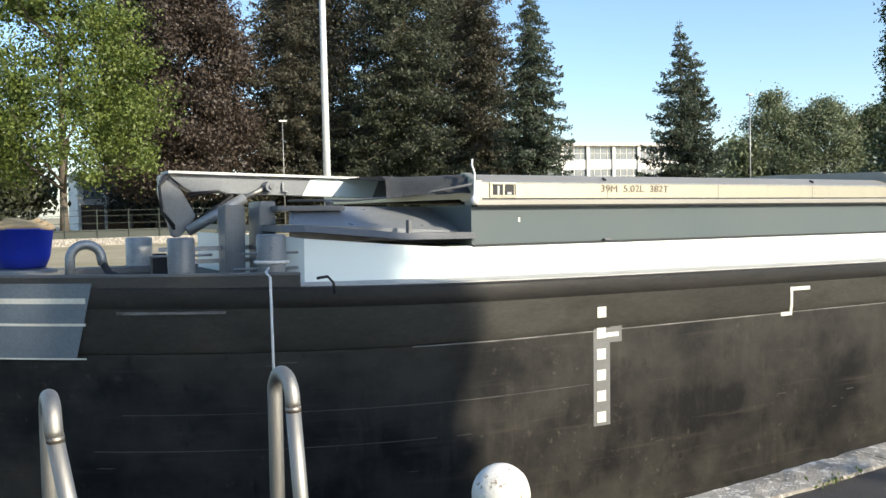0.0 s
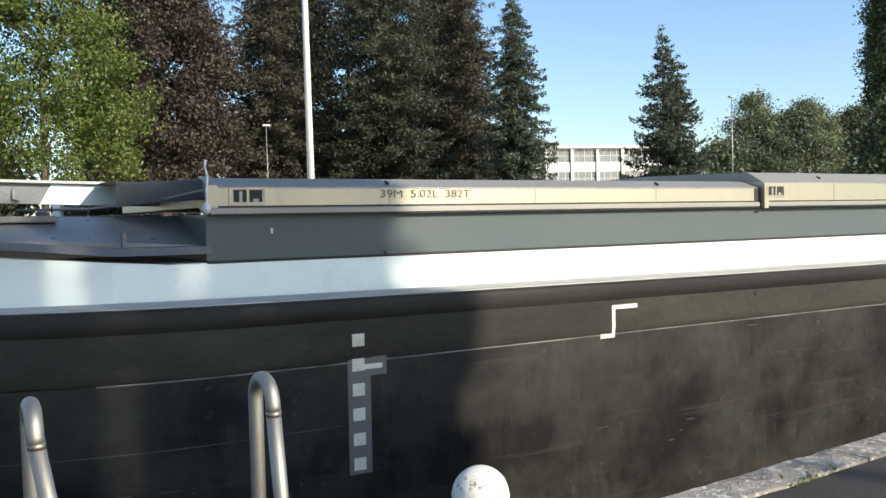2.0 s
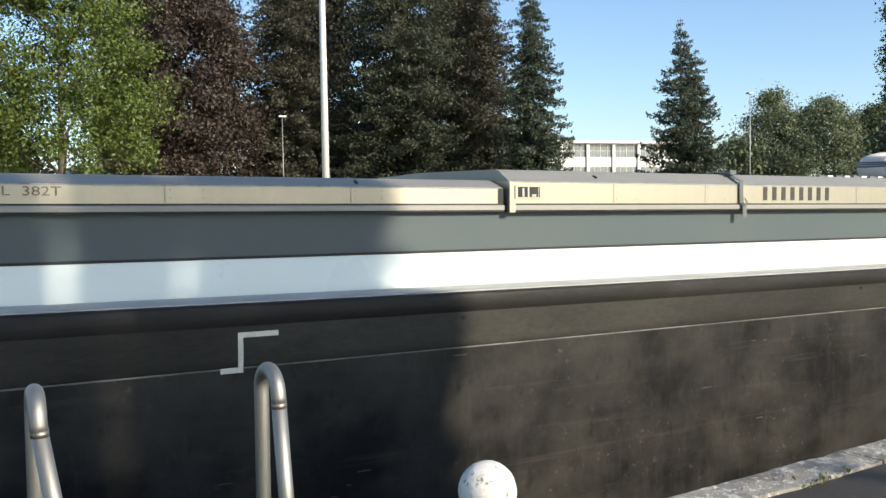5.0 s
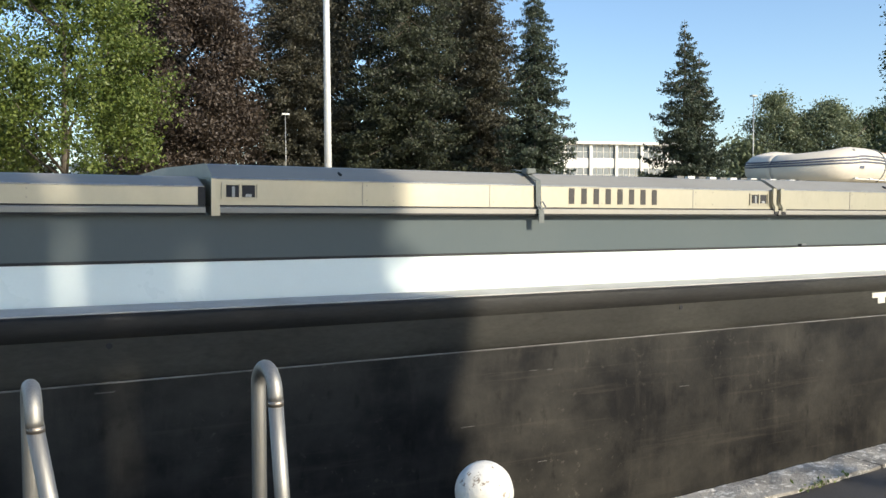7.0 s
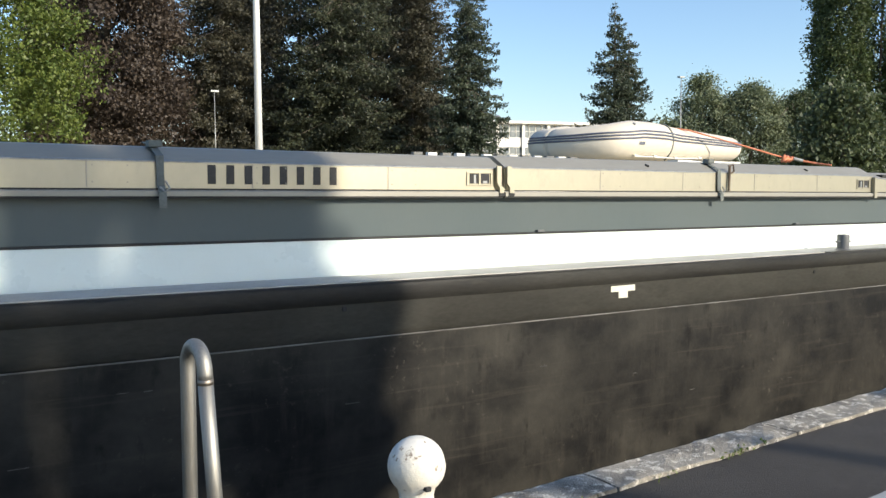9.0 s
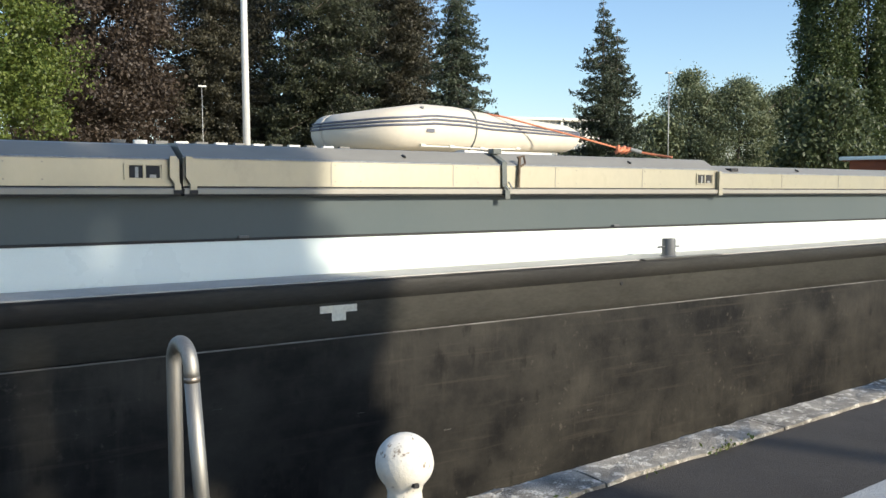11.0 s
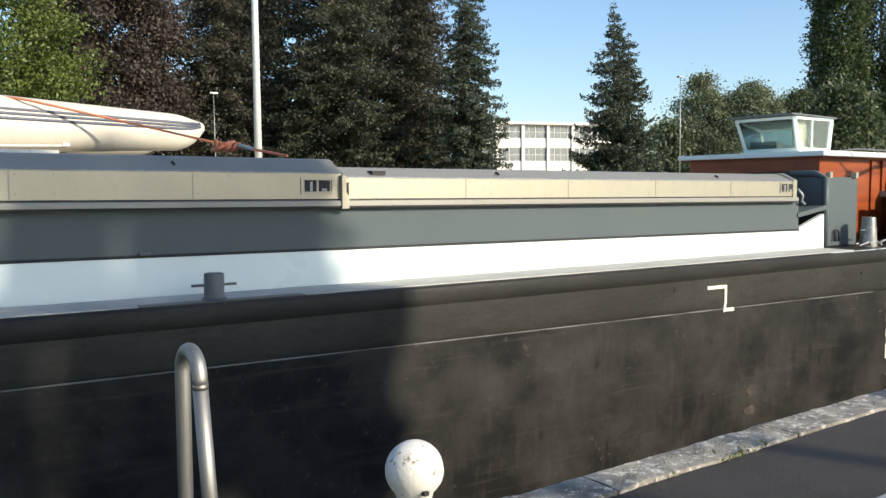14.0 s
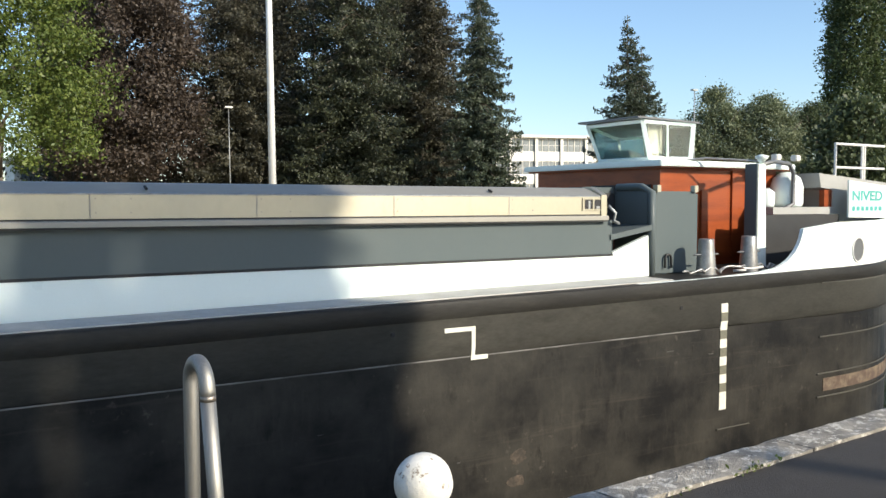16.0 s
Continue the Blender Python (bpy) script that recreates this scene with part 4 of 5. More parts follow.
    for i in range(12):
        mark(32.24, 32.35, 0.09 - 0.1 * (i + 1), 0.09 - 0.1 * i, MARK if i % 2 == 0 or i == 11 else OLIVE)
    for x in (10.0, 15.46, 22.05, 28.06, 31.6):
        bpart("scupper", tube(bmesh.new(), [(x, yb - 0.002, 0.085), (x, yb + 0.05, 0.085)], 0.022, 10), DARK, hull, "small dark scupper hole")
    # Plate seams and scratches low on the side.
    for z, x0, x1 in ((-0.68, 1.2, 5.2), (-0.98, 1.0, 3.6)):
        bpart("plate_seam", hull_band(x0, x1, z, z + 0.007, 0.043, 40), SEAM, hull)
    rs = random.Random(11)
    for _ in range(26):
        x0, z, l = rs.uniform(1.0, 33.0), rs.uniform(-1.35, -0.25), rs.uniform(0.02, 0.14)
        bpart("scratch", hull_band(x0, x0 + l, z, z + rs.uniform(0.004, 0.010), 0.042, 2, rs.uniform(-0.03, 0.03)), SEAM, hull)
    # Rubbing bars and the scraped rusty patch near the stern.
    for z0, z1, x0 in ((0.225, 0.24, 34.05), (-0.44, -0.425, 34.05), (-0.90, -0.885, 34.02), (-1.19, -1.175, 34.02), (-1.33, -1.32, 32.2)):
        bpart("rubbing_bar", hull_band(x0, 37.6 if x0 > 33 else 32.75, z0, z1, 0.062, 20), HULL_TOP, hull)
    bpart("rust_patch", hull_band(34.15, 37.5, -1.12, -0.96, 0.048, 20), RUST, hull, "scraped rusty patch")

    # Two scraped brown spots low on the side.
    rp = random.Random(21)
    for x, z, w, h in ((29.42, -1.19, 0.10, 0.08), (29.40, -1.42, 0.11, 0.06)):
        bm = bmesh.new()
        rim = [(x + w * math.cos(a) * rp.uniform(0.7, 1.15), z + h * math.sin(a) * rp.uniform(0.7, 1.15)) for a in [k * math.tau / 14 for k in range(14)]]
        prism(bm, rim, HULLY - 0.043, HULLY - 0.036)
        bpart("scraped_spot", bm, SCRAPE, hull, "scraped brown spot")

    # White coaming with the grey upper band.
    c = bpart("coaming", along(bmesh.new(), [(7.10, 0.22), (7.10, 0.628), (7.16, 0.634), (2 * OY - 7.16, 0.634), (2 * OY - 7.10, 0.628), (2 * OY - 7.10, 0.22)], 4.0, 31.25), WHITE, e, "glossy white hold coaming")
    bm = bmesh.new()
    plan = [(4.0, 7.10), (3.62, 7.10), (2.71, 7.24), (2.59, 7.40), (2.59, OY * 2 - 7.40), (4.0, OY * 2 - 7.10)]
    a = [bm.verts.new((x, y, 0.25)) for x, y in plan]
    b = [bm.verts.new((x, y, z)) for (x, y), z in zip(plan, (0.634, 0.66, 0.74, 0.76, 0.76, 0.634))]
    bm.faces.new(a)
    bm.faces.new(b[::-1])
    for i in range(len(plan)):
        bm.faces.new((a[i], b[i], b[(i + 1) % 6], a[(i + 1) % 6]))
    bmesh.ops.recalc_face_normals(bm, faces=bm.faces)
    bpart("coaming_front", bm, WHITE, c, "white rounded front of the coaming")
    bm = prism(bmesh.new(), [(31.25, 0.25), (31.82, 0.25), (31.80, 0.84), (31.25, 0.66)], 7.10, 7.16)
    bpart("coaming_end", bm, WHITE, c, "white swept-up coaming end")
    g = bpart("upper_coaming", along(bmesh.new(), [(7.118, 0.637), (7.118, 1.022), (2 * OY - 7.118, 1.022), (2 * OY - 7.118, 0.637)], 4.35, 31.25), GREY, e, "smooth blue-grey upper coaming")
    bpart("ledge", along(bmesh.new(), [(7.094, 0.622), (7.094, 0.640), (7.117, 0.644), (7.117, 0.622)], 4.35, 31.25), BLACK, g, "dark ledge line")
    for x in (5.95, 18.1, 22.6):
        bpart("lug", block(x, x + 0.09, 7.07, 7.117, 0.645, 0.665), DARKGREY, g)
    bpart("pale_spot", block(4.89, 4.91, 7.114, 7.119, 0.855, 0.90), MARK, g)

    # Hatches.
    h1 = hatch(4.37, 10.84, 1.245, 1.325, 0.0, e)
    h2 = hatch(10.89, 17.59, 1.312, 1.435, 0.022, e)
    h3 = hatch(17.62, 24.38, 1.325, 1.45, 0.022, e)
    h4 = hatch(24.42, 31.13, 1.29, 1.38, 0.0, e)
    grip(4.53, 1.10, 7.075, h1)
    grip(10.97, 1.135, 7.053, h2)
    grip(17.15, 1.135, 7.053, h2)
    grip(23.98, 1.135, 7.053, h3)
    grip(30.77, 1.13, 7.075, h4)
    for h, x, up in ((h2, 10.875, 0.035), (h3, 24.36, 0.035)):
        bm = prism(bmesh.new(), [(x, 1.0), (x + 0.07, 1.0), (x + 0.07, 1.1), (x + 0.035, 1.16), (x + 0.035, 1.30), (x, 1.30)], 7.0, 7.05)
        bpart("end_post", bm, ALU, h, "pale hatch end post")
        # Dark patch on the hatch side in place of the shadow at the gap.
        bpart("end_shadow", block(x - 0.09 if x < 20 else x + 0.08, x - 0.03 if x < 20 else x + 0.10, 7.069, 7.09, 1.085, 1.235), DARK, h)
    clamp(17.50, 1.06, 1.33, 7.04, h2)
    clamp(17.63, 1.06, 1.33, 7.04, h3)
    for x in (4.38, 31.06):
        bpart("end_frame", along(bmesh.new(), [(7.06, 1.06), (7.06, 1.255 if x < 9 else 1.30), (7.26, 1.338 if x < 9 else 1.392), (7.32, 1.338 if x < 9 else 1.392), (7.32, 1.06)], x - 0.025, x + 0.055), ALU, h1 if x < 9 else h4)
    for x, h, z in ((6.0, h1, 1.275), (9.3, h1, 1.275), (12.05, h2, 1.36), (19.8, h3, 1.375), (22.9, h3, 1.375), (26.2, h4, 1.325), (29.6, h4, 1.325)):
        bpart("stud", tube(bmesh.new(), [(x, 7.12, z), (x, 7.17, z + 0.02)], 0.012, 8), BLACK, h)
    bpart("dent_box", block(24.72, 24.86, 7.10, 7.2, 1.305, 1.345), DARK, h4)
    # Writing on the hatches.
    lettering("lettering", "39M  5.02L  382T", 0.10, FADED, (5.90 - OX, 7.070 - OY, 1.150), 0.94, h1)
    for i in range(8):
        x = 14.50 + i * 0.160
        bpart("number_bar", block(x + 0.02, x + 0.09, 7.049, 7.0525, 1.125, 1.285), INK, h2, "dark painted bar")
    return e


def bow_gear(e):
    """Crane, winch posts, bollards, vent and lids at the bow."""
    before = set(e.children)
    cr = bpart("boat_crane", prism(bmesh.new(), [(1.80, 1.37), (4.45, 1.315), (4.45, 1.12), (2.05, 1.19), (1.95, 1.25)], 8.86, 9.10), GEAR, e, "grey folded hydraulic crane boom")
    bpart("boom_flange", prism(bmesh.new(), [(1.80, 1.374), (4.47, 1.319), (4.47, 1.344), (1.80, 1.40)], 8.80, 9.16), GALV, cr)
    bpart("boom_band", prism(bmesh.new(), [(3.30, 1.336), (4.10, 1.318), (4.02, 1.13), (3.20, 1.155)], 8.852, 9.108), WHITE, cr, "white painted band")
    bpart("crane_arm", prism(bmesh.new(), [(1.74, 1.36), (1.86, 1.38), (2.09, 0.95), (1.93, 0.74), (1.86, 0.74), (1.73, 1.18)], 8.92, 9.04), GEAR, cr, "grey angled crane arm", bevel=0.01)
    bpart("ram", tube(bmesh.new(), [(1.97, 8.78, 0.80), (2.55, 8.78, 1.13)], 0.052, 14), GALV, cr, "hydraulic ram", smooth=True)
    bpart("ram_rod", tube(bmesh.new(), [(2.55, 8.78, 1.13), (2.80, 8.78, 1.245)], 0.027, 12), STEEL, cr, smooth=True)
    bpart("ram_eye", tube(bmesh.new(), [(2.81, 8.70, 1.245), (2.81, 8.87, 1.245)], 0.058, 16), GEAR, cr, smooth=False)
    bpart("ram_pin", tube(bmesh.new(), [(2.81, 8.68, 1.245), (2.81, 8.699, 1.245)], 0.026, 12), DARKGREY, cr)
    for dz in (0, 0.03):
        bpart("hose", tube(bmesh.new(), [(1.80, 8.85, 1.36 - dz), (1.72, 8.85, 1.25), (1.74, 8.85, 1.0), (1.86, 8.85, 0.82 + dz)], 0.014, 8), BLACK, cr, "black hydraulic hose", smooth=True)
        bpart("hose", tube(bmesh.new(), [(2.0, 8.84, 1.18 - dz), (2.3, 8.84, 1.20), (2.45, 8.84, 1.13 + dz), (2.1, 8.84, 0.93)], 0.012, 8), BLACK, cr, smooth=True)
    bpart("boom_hook", tube(bmesh.new(), [(2.98, 8.85, 1.29), (2.98, 8.83, 1.20), (3.03, 8.83, 1.19)], 0.012, 8), GALV, cr)
    # The winch house behind the bollards.
    w = bpart("winch_post", block(2.17, 2.36, 8.15, 8.4, 0.3, 1.05), GEAR, e, "blue-grey steel post", bevel=0.01)
    bpart("winch_post", block(2.44, 2.60, 7.95, 8.3, 0.3, 1.08), GEAR, e, "blue-grey steel post", bevel=0.01)
    bpart("cross_bar", block(1.60, 2.75, 8.3, 8.36, 0.62, 0.66), GALV, w)
    bpart("cross_bar", block(1.60, 2.75, 8.3, 8.36, 0.50, 0.54), GALV, w)
    # Sloping fore roof and lids.
    bm = bmesh.new()
    lo = [bm.verts.new(p) for p in ((2.46, 7.36, 0.80), (2.60, 7.16, 0.80), (3.55, 7.05, 0.71), (4.28, 7.06, 0.705), (4.28, 10.87, 0.705), (2.46, 10.5, 0.8))]
    up = [bm.verts.new(p) for p in ((2.46, 7.40, 0.86), (2.60, 7.22, 0.86), (3.55, 7.10, 0.77), (4.28, 7.12, 0.765), (4.28, 10.8, 0.765), (2.46, 10.5, 0.86))]
    bm.faces.new(lo)
    bm.faces.new(up[::-1])
    for i in range(6):
        bm.faces.new((lo[i], up[i], up[(i + 1) % 6], lo[(i + 1) % 6]))
    bmesh.ops.recalc_face_normals(bm, faces=bm.faces)
    rf = bpart("fore_roof", bm, DARKGREY, e, "dark grey sloping fore-peak roof")
    bm = bmesh.new()
    q = [bm.verts.new(p) for p in ((2.55, 7.45, 0.866), (4.25, 7.35, 0.775), (4.25, 8.0, 1.02), (2.75, 8.0, 1.03), (2.55, 7.45, 0.70), (4.25, 7.35, 0.70), (4.25, 8.0, 0.70), (2.75, 8.0, 0.70))]
    for f in ((0, 1, 2, 3), (0, 4, 5, 1), (1, 5, 6, 2), (2, 6, 7, 3), (3, 7, 4, 0), (7, 6, 5, 4)):
        bm.faces.new([q[i] for i in f])
    bpart("roof_slope", bm, GEAR, rf, "glossy blue-grey sloping panel")
    bpart("hatch_lid", block(2.55, 3.22, 7.75, 8.4, 0.985, 1.035), DARKGREY, rf, "flat grey lid", bevel=0.008)
    bpart("lid_knob", lathe(bmesh.new(), [(0.03, 0), (0.045, 0.03), (0.02, 0.05)], (3.12, 7.9, 1.036), 12), DARKGREY, rf)
    bpart("stop_lug", block(3.62, 3.65, 7.2, 7.26, 0.76, 0.89), DARKGREY, rf)
    # Tarpaulin draped over the boom's end, down to the first hatch.
    bm = bmesh.new()
    rows = []
    for i in range(17):
        u = i / 16
        x = 3.70 + 0.57 * u
        y0 = 7.85 - 0.68 * u
        sag = 0.03 * math.sin(u * math.pi)
        top_z = 1.325 - sag * 0.4
        row = [(x - 0.02, y0 - 0.04, 1.10 + 0.03 * u + sag * 0.5), (x, y0 - 0.02 + 0.03 * math.sin(u * 9), 1.20), (x, y0, 1.29 - sag), (x, y0 + 0.08, top_z), (x, y0 + 0.6, top_z + 0.01), (x, 10.2, top_z)]
        rows.append([bm.verts.new(Vector(p) + 0.012 * noise.noise_vector((p[0] * 5, p[1] * 5, p[2] * 8))) for p in row])
    for a, b in zip(rows, rows[1:]):
        for j in range(5):
            bm.faces.new((a[j], a[j + 1], b[j + 1], b[j]))
    bmesh.ops.solidify(bm, geom=bm.faces[:], thickness=0.012)
    tp = bpart("tarpaulin", bm, DARKGREY, e, "dark grey tarpaulin draped over the fore end of the hold", smooth=True)
    bpart("tie_rope", tube(bmesh.new(), [(4.25, 7.07, 1.06), (4.245, 7.05, 1.2), (4.26, 7.07, 1.33), (4.25, 7.1, 1.40), (4.255, 7.1, 1.46)], 0.010, 8), OFFWHITE, tp, "white knotted rope", smooth=True)
    bpart("rope_knot", lathe(bmesh.new(), [(0.01, 0), (0.04, 0.03), (0.035, 0.07), (0.01, 0.1)], (4.24, 7.04, 1.02), 10), OFFWHITE, tp, smooth=True)
    bpart("tie_rope", tube(bmesh.new(), [(3.0, 8.75, 1.10), (3.5, 8.2, 1.09), (3.9, 7.6, 1.13), (4.24, 7.07, 1.22)], 0.012, 8), DARKGREY, tp, smooth=True)
    # Bollards, fairlead and vent.
    deck_bollard(1.64, 7.62, 0.40, 0.36, 0.115, GEAR, e)
    b2 = deck_bollard(2.33, 7.30, 0.40, 0.38, 0.125, GEAR, e)
    bpart("cross_pin", tube(bmesh.new(), [(2.0, 7.30, 0.49), (2.66, 7.30, 0.49)], 0.012, 8), GEAR, b2, smooth=True)
    ring = [(2.33 + 0.14 * math.cos(a), 7.30 + 0.14 * math.sin(a), 0.545) for a in [i * math.tau / 16 for i in range(17)]]
    bpart("rope_turn", tube(bmesh.new(), ring, 0.016, 8), OFFWHITE, b2, "rope turned round the bollard", smooth=True)
    v = bpart("vent_pipe", tube(bmesh.new(), [(0.82, 8.2, 0.3), (0.82, 8.2, 0.58)] + [(0.95 - 0.13 * math.cos(radians(a)), 8.2, 0.58 + 0.13 * math.sin(radians(a))) for a in range(15, 181, 15)] + [(1.09, 8.2, 0.53)], 0.042, 14), GALV, e, "swan-neck vent pipe", smooth=True)
    bpart("hose", tube(bmesh.new(), [(1.09, 8.2, 0.54), (1.13, 8.1, 0.45), (1.25, 7.9, 0.40), (1.5, 7.8, 0.415)], 0.032, 12), BLACK, v, "black hose", smooth=True)
    bpart("fairlead", block(1.46, 1.60, 7.9, 8.05, 0.42, 0.62), BLACK, e, bevel=0.02)
    deck_bollard(1.72, 10.0, 0.35, 0.37, 0.14, GALV, e, False)
    bpart("deck_bench", block(0.5, 2.0, 9.6, 10.0, 0.36, 0.42), DARKGREY, e)
    bpart("end_hook", tube(bmesh.new(), [(2.46, 6.56, 0.44), (2.55, 6.56, 0.45), (2.60, 6.56, 0.40), (2.61, 6.56, 0.31)], 0.012, 8), BLACK, e, smooth=True)
    for ob in e.children:
        if ob not in before:
            ob.location.x = 0.10


def stern_gear(e):
    """Cabin, wheelhouse, bollards and white stern bulwark."""
    cab = bpart("cabin", block(32.66, 34.95, 7.75, 10.2, 0.3, 1.655), MAHOGANY, e, "varnished mahogany deck cabin")
    bpart("roof", block(32.5, 35.15, 7.58, 10.35, 1.675, 1.75), WHITE, cab, "white flat roof", bevel=0.012)
    bpart("roof_under", block(32.56, 35.1, 7.64, 10.3, 1.655, 1.674), MAHOGANY, cab)
    bpart("door", block(33.40, 33.85, 7.722, 7.748, 0.5, 1.38), MAHOGANY, cab, "varnished cabin door", bevel=0.006)
    bpart("panel", block(34.0, 34.12, 7.72, 7.748, 0.5, 1.64), MAHOGANY, cab)
    bpart("panel", block(34.3, 34.45, 7.72, 7.748, 0.5, 1.64), MAHOGANY, cab)
    bpart("front_shutter", block(32.63, 32.658, 7.9, 9.0, 0.9, 1.45), DARK, cab, "dark front opening")
    # Wheelhouse windows, leaning outward to the top.
    wh = bpart("wheelhouse", block(33.30, 34.12, 8.54, 9.6, 1.752, 1.83), WHITE, e, "white low wheelhouse top with glass on all sides")
    def leaning(name, p, q, w, mat, label=""):
        bpart(name, tube(bmesh.new(), [p, q], w, 4), mat, wh, label)
    corners = {"a": ((33.30, 8.55, 1.83), (33.10, 8.50, 2.33)), "b": ((34.10, 8.55, 1.83), (34.10, 8.50, 2.33)), "c": ((33.30, 9.55, 1.83), (33.10, 9.6, 2.33)), "d": ((34.10, 9.55, 1.83), (34.10, 9.6, 2.33))}
    for k, (p, q) in corners.items():
        leaning("window_post", p, q, 0.045 if k in "ab" else 0.035, WHITE)
    for a, b in (("a", "b"), ("b", "d"), ("a", "c"), ("c", "d")):
        leaning("head_rail", corners[a][1], corners[b][1], 0.035, WHITE)
        leaning("sill_rail", corners[a][0], corners[b][0], 0.03, WHITE)
        bm = bmesh.new()
        f = [bm.verts.new(Vector(p)) for p in (corners[a][0], corners[b][0], corners[b][1], corners[a][1])]
        bm.faces.new(f)
        bmesh.ops.solidify(bm, geom=bm.faces[:], thickness=0.008)
        pane = bpart("pane", bm, GLASS, wh, "green tinted glass pane")
        pane.visible_shadow = False
    leaning("mullion", (33.62, 8.53, 1.83), (33.58, 8.50, 2.33), 0.02, WHITE)
    bpart("visor", prism(bmesh.new(), [(32.96, 2.36), (34.16, 2.335), (34.16, 2.36), (32.96, 2.385)], 8.44, 9.66), DARKGREY, wh, "thin dark roof visor")
    bpart("curtain", block(33.32, 33.6, 8.62, 8.66, 1.83, 2.30), CURTAIN, wh, "pale curtain behind the glass")
    bpart("console", block(33.4, 34.0, 9.0, 9.5, 1.83, 2.0), DARKGREY, wh)
    # Grey companion box beside the coaming end.
    gb = bpart("companion_box", block(31.86, 32.70, 7.15, 7.75, 0.36, 1.35), GREY, e, "blue-grey steel companion box", bevel=0.03)
    bpart("edge_tube", tube(bmesh.new(), [(31.89, 7.14, 0.36), (31.89, 7.14, 1.34), (31.89, 7.3, 1.40), (31.89, 7.7, 1.40)], 0.045, 12), GREY, gb, smooth=True)
    for x in (31.97, 32.6):
        bpart("bracket", block(x, x + 0.06, 7.13, 7.2, 1.34, 1.42), ALU, gb)
    bpart("u_bolt", tube(bmesh.new(), [(32.10, 7.12, 0.45)] + [(32.15 - 0.05 * math.cos(radians(a)), 7.12, 0.56 + 0.05 * math.sin(radians(a))) for a in range(0, 181, 30)] + [(32.20, 7.12, 0.45)], 0.014, 8), BLACK, gb, smooth=True)
    bpart("dark_frame", block(31.42, 31.84, 7.70, 7.74, 0.95, 1.33), DARK, e, "dark companion window")
    bpart("dark_frame_rim", block(31.36, 31.87, 7.745, 8.0, 0.6, 1.40), GREY, e)
    bpart("ledge_step", prism(bmesh.new(), [(31.22, 0.80), (31.86, 0.90), (31.86, 0.96), (31.22, 0.86)], 7.10, 7.8), GREY, e, "grey sloping step")
    bpart("shackle", tube(bmesh.new(), [(31.16, 7.08, 1.18), (31.25, 7.06, 1.10), (31.22, 7.06, 1.02), (31.30, 7.06, 0.98)], 0.018, 8), GALV, e, smooth=True)
    deck_bollard(32.50, 6.86, 0.36, 0.43, 0.088, STERNGREY, e, True, 1.35)
    deck_bollard(33.26, 6.86, 0.36, 0.45, 0.088, STERNGREY, e, True, 1.35)
    rg = random.Random(3)
    for k in range(6):
        x0 = 31.95 + 0.32 * k
        pts = [(x0 + 0.09 * i, 6.72 + rg.uniform(-0.04, 0.1), 0.40 + rg.uniform(0, 0.07)) for i in range(6)]
        bpart("mooring_rope", tube(bmesh.new(), pts, 0.014, 7), OFFWHITE if k == 3 else STERNGREY, e, "slack mooring rope on deck", smooth=True)
    # Mast post with horn.
    ps = bpart("signal_post", prism(bmesh.new(), [(33.60, 0.36), (33.80, 0.36), (33.76, 1.70), (33.60, 1.70)], 7.02, 7.16), WHITE, e, "white and grey signal post")
    bpart("post_face", block(33.57, 33.60, 7.0, 7.18, 0.36, 1.70), GREY, ps)
    bpart("horn", lathe(bmesh.new(), [(0.02, 0), (0.05, 0.05), (0.075, 0.07), (0.085, 0.10), (0.02, 0.12)], (33.72, 7.05, 1.70), 14), WHITE, ps, "white horn", smooth=True)
    bpart("stay", tube(bmesh.new(), [(33.74, 7.1, 1.74), (33.2, 7.5, 1.78), (32.9, 7.7, 1.74)], 0.014, 6), GALV, ps)
    bpart("davit", tube(bmesh.new(), [(33.80, 7.1, 1.70), (34.3, 7.3, 1.76), (34.75, 7.4, 1.74), (34.85, 7.4, 1.62), (34.85, 7.4, 1.20), (34.5, 7.35, 1.10)], 0.03, 10), DARKGREY, e, "dark bent davit pipe", smooth=True)
    for x in (34.45, 34.86):
        bpart("deck_lamp", block(x - 0.05, x + 0.05, 7.33, 7.43, 1.78, 1.86), OFFWHITE, e, bevel=0.01)
    bpart("dome_tank", lathe(bmesh.new(), [(0.2, 0), (0.22, 0.05), (0.22, 0.28), (0.18, 0.40), (0.09, 0.47), (0.02, 0.48)], (34.98, 7.6, 1.16), 20), WHITE, e, "white dome-topped tank", smooth=True)
    bpart("tank_side", lathe(bmesh.new(), [(0.1, 0), (0.11, 0.04), (0.11, 0.2), (0.04, 0.25)], (34.55, 7.6, 1.16), 16), WHITE, e, smooth=True)
    bpart("tank_shelf", block(34.3, 35.5, 7.3, 7.9, 1.06, 1.155), PALEGREY, e)
    # Swept white stern bulwark.
    outline = [(31.0, 0.345), (33.0, 0.415)]
    for i in range(11):
        a = radians(-90 + 82 * i / 10)
        outline.append((33.05 + 0.68 * math.cos(a), 0.98 + 0.55 * math.sin(a)))
    top = [(x, z) for x, z in outline] + [(34.4, 0.97), (37.6, 1.02)]
    def ztop(x):
        for (xa, za), (xb, zb) in zip(top, top[1:]):
            if xa <= x <= xb:
                return za + (zb - za) * (x - xa) / max(xb - xa, 1e-6)
        return 1.02
    bpart("stern_bulwark", hull_band(31.0, 37.6, lambda x: sheer(x) + 0.006, ztop, 0.03, 160, 0, 0.05), WHITE, e, "white swept-up stern bulwark")
    bm = bmesh.new()
    ov = [(34.885 + 0.14 * math.cos(a), HULLY, 0.615 + 0.155 * math.sin(a)) for a in [i * math.tau / 24 for i in range(24)]]
    f = [bm.verts.new((x, side(x) - 0.036, z)) for x, y, z in ov]
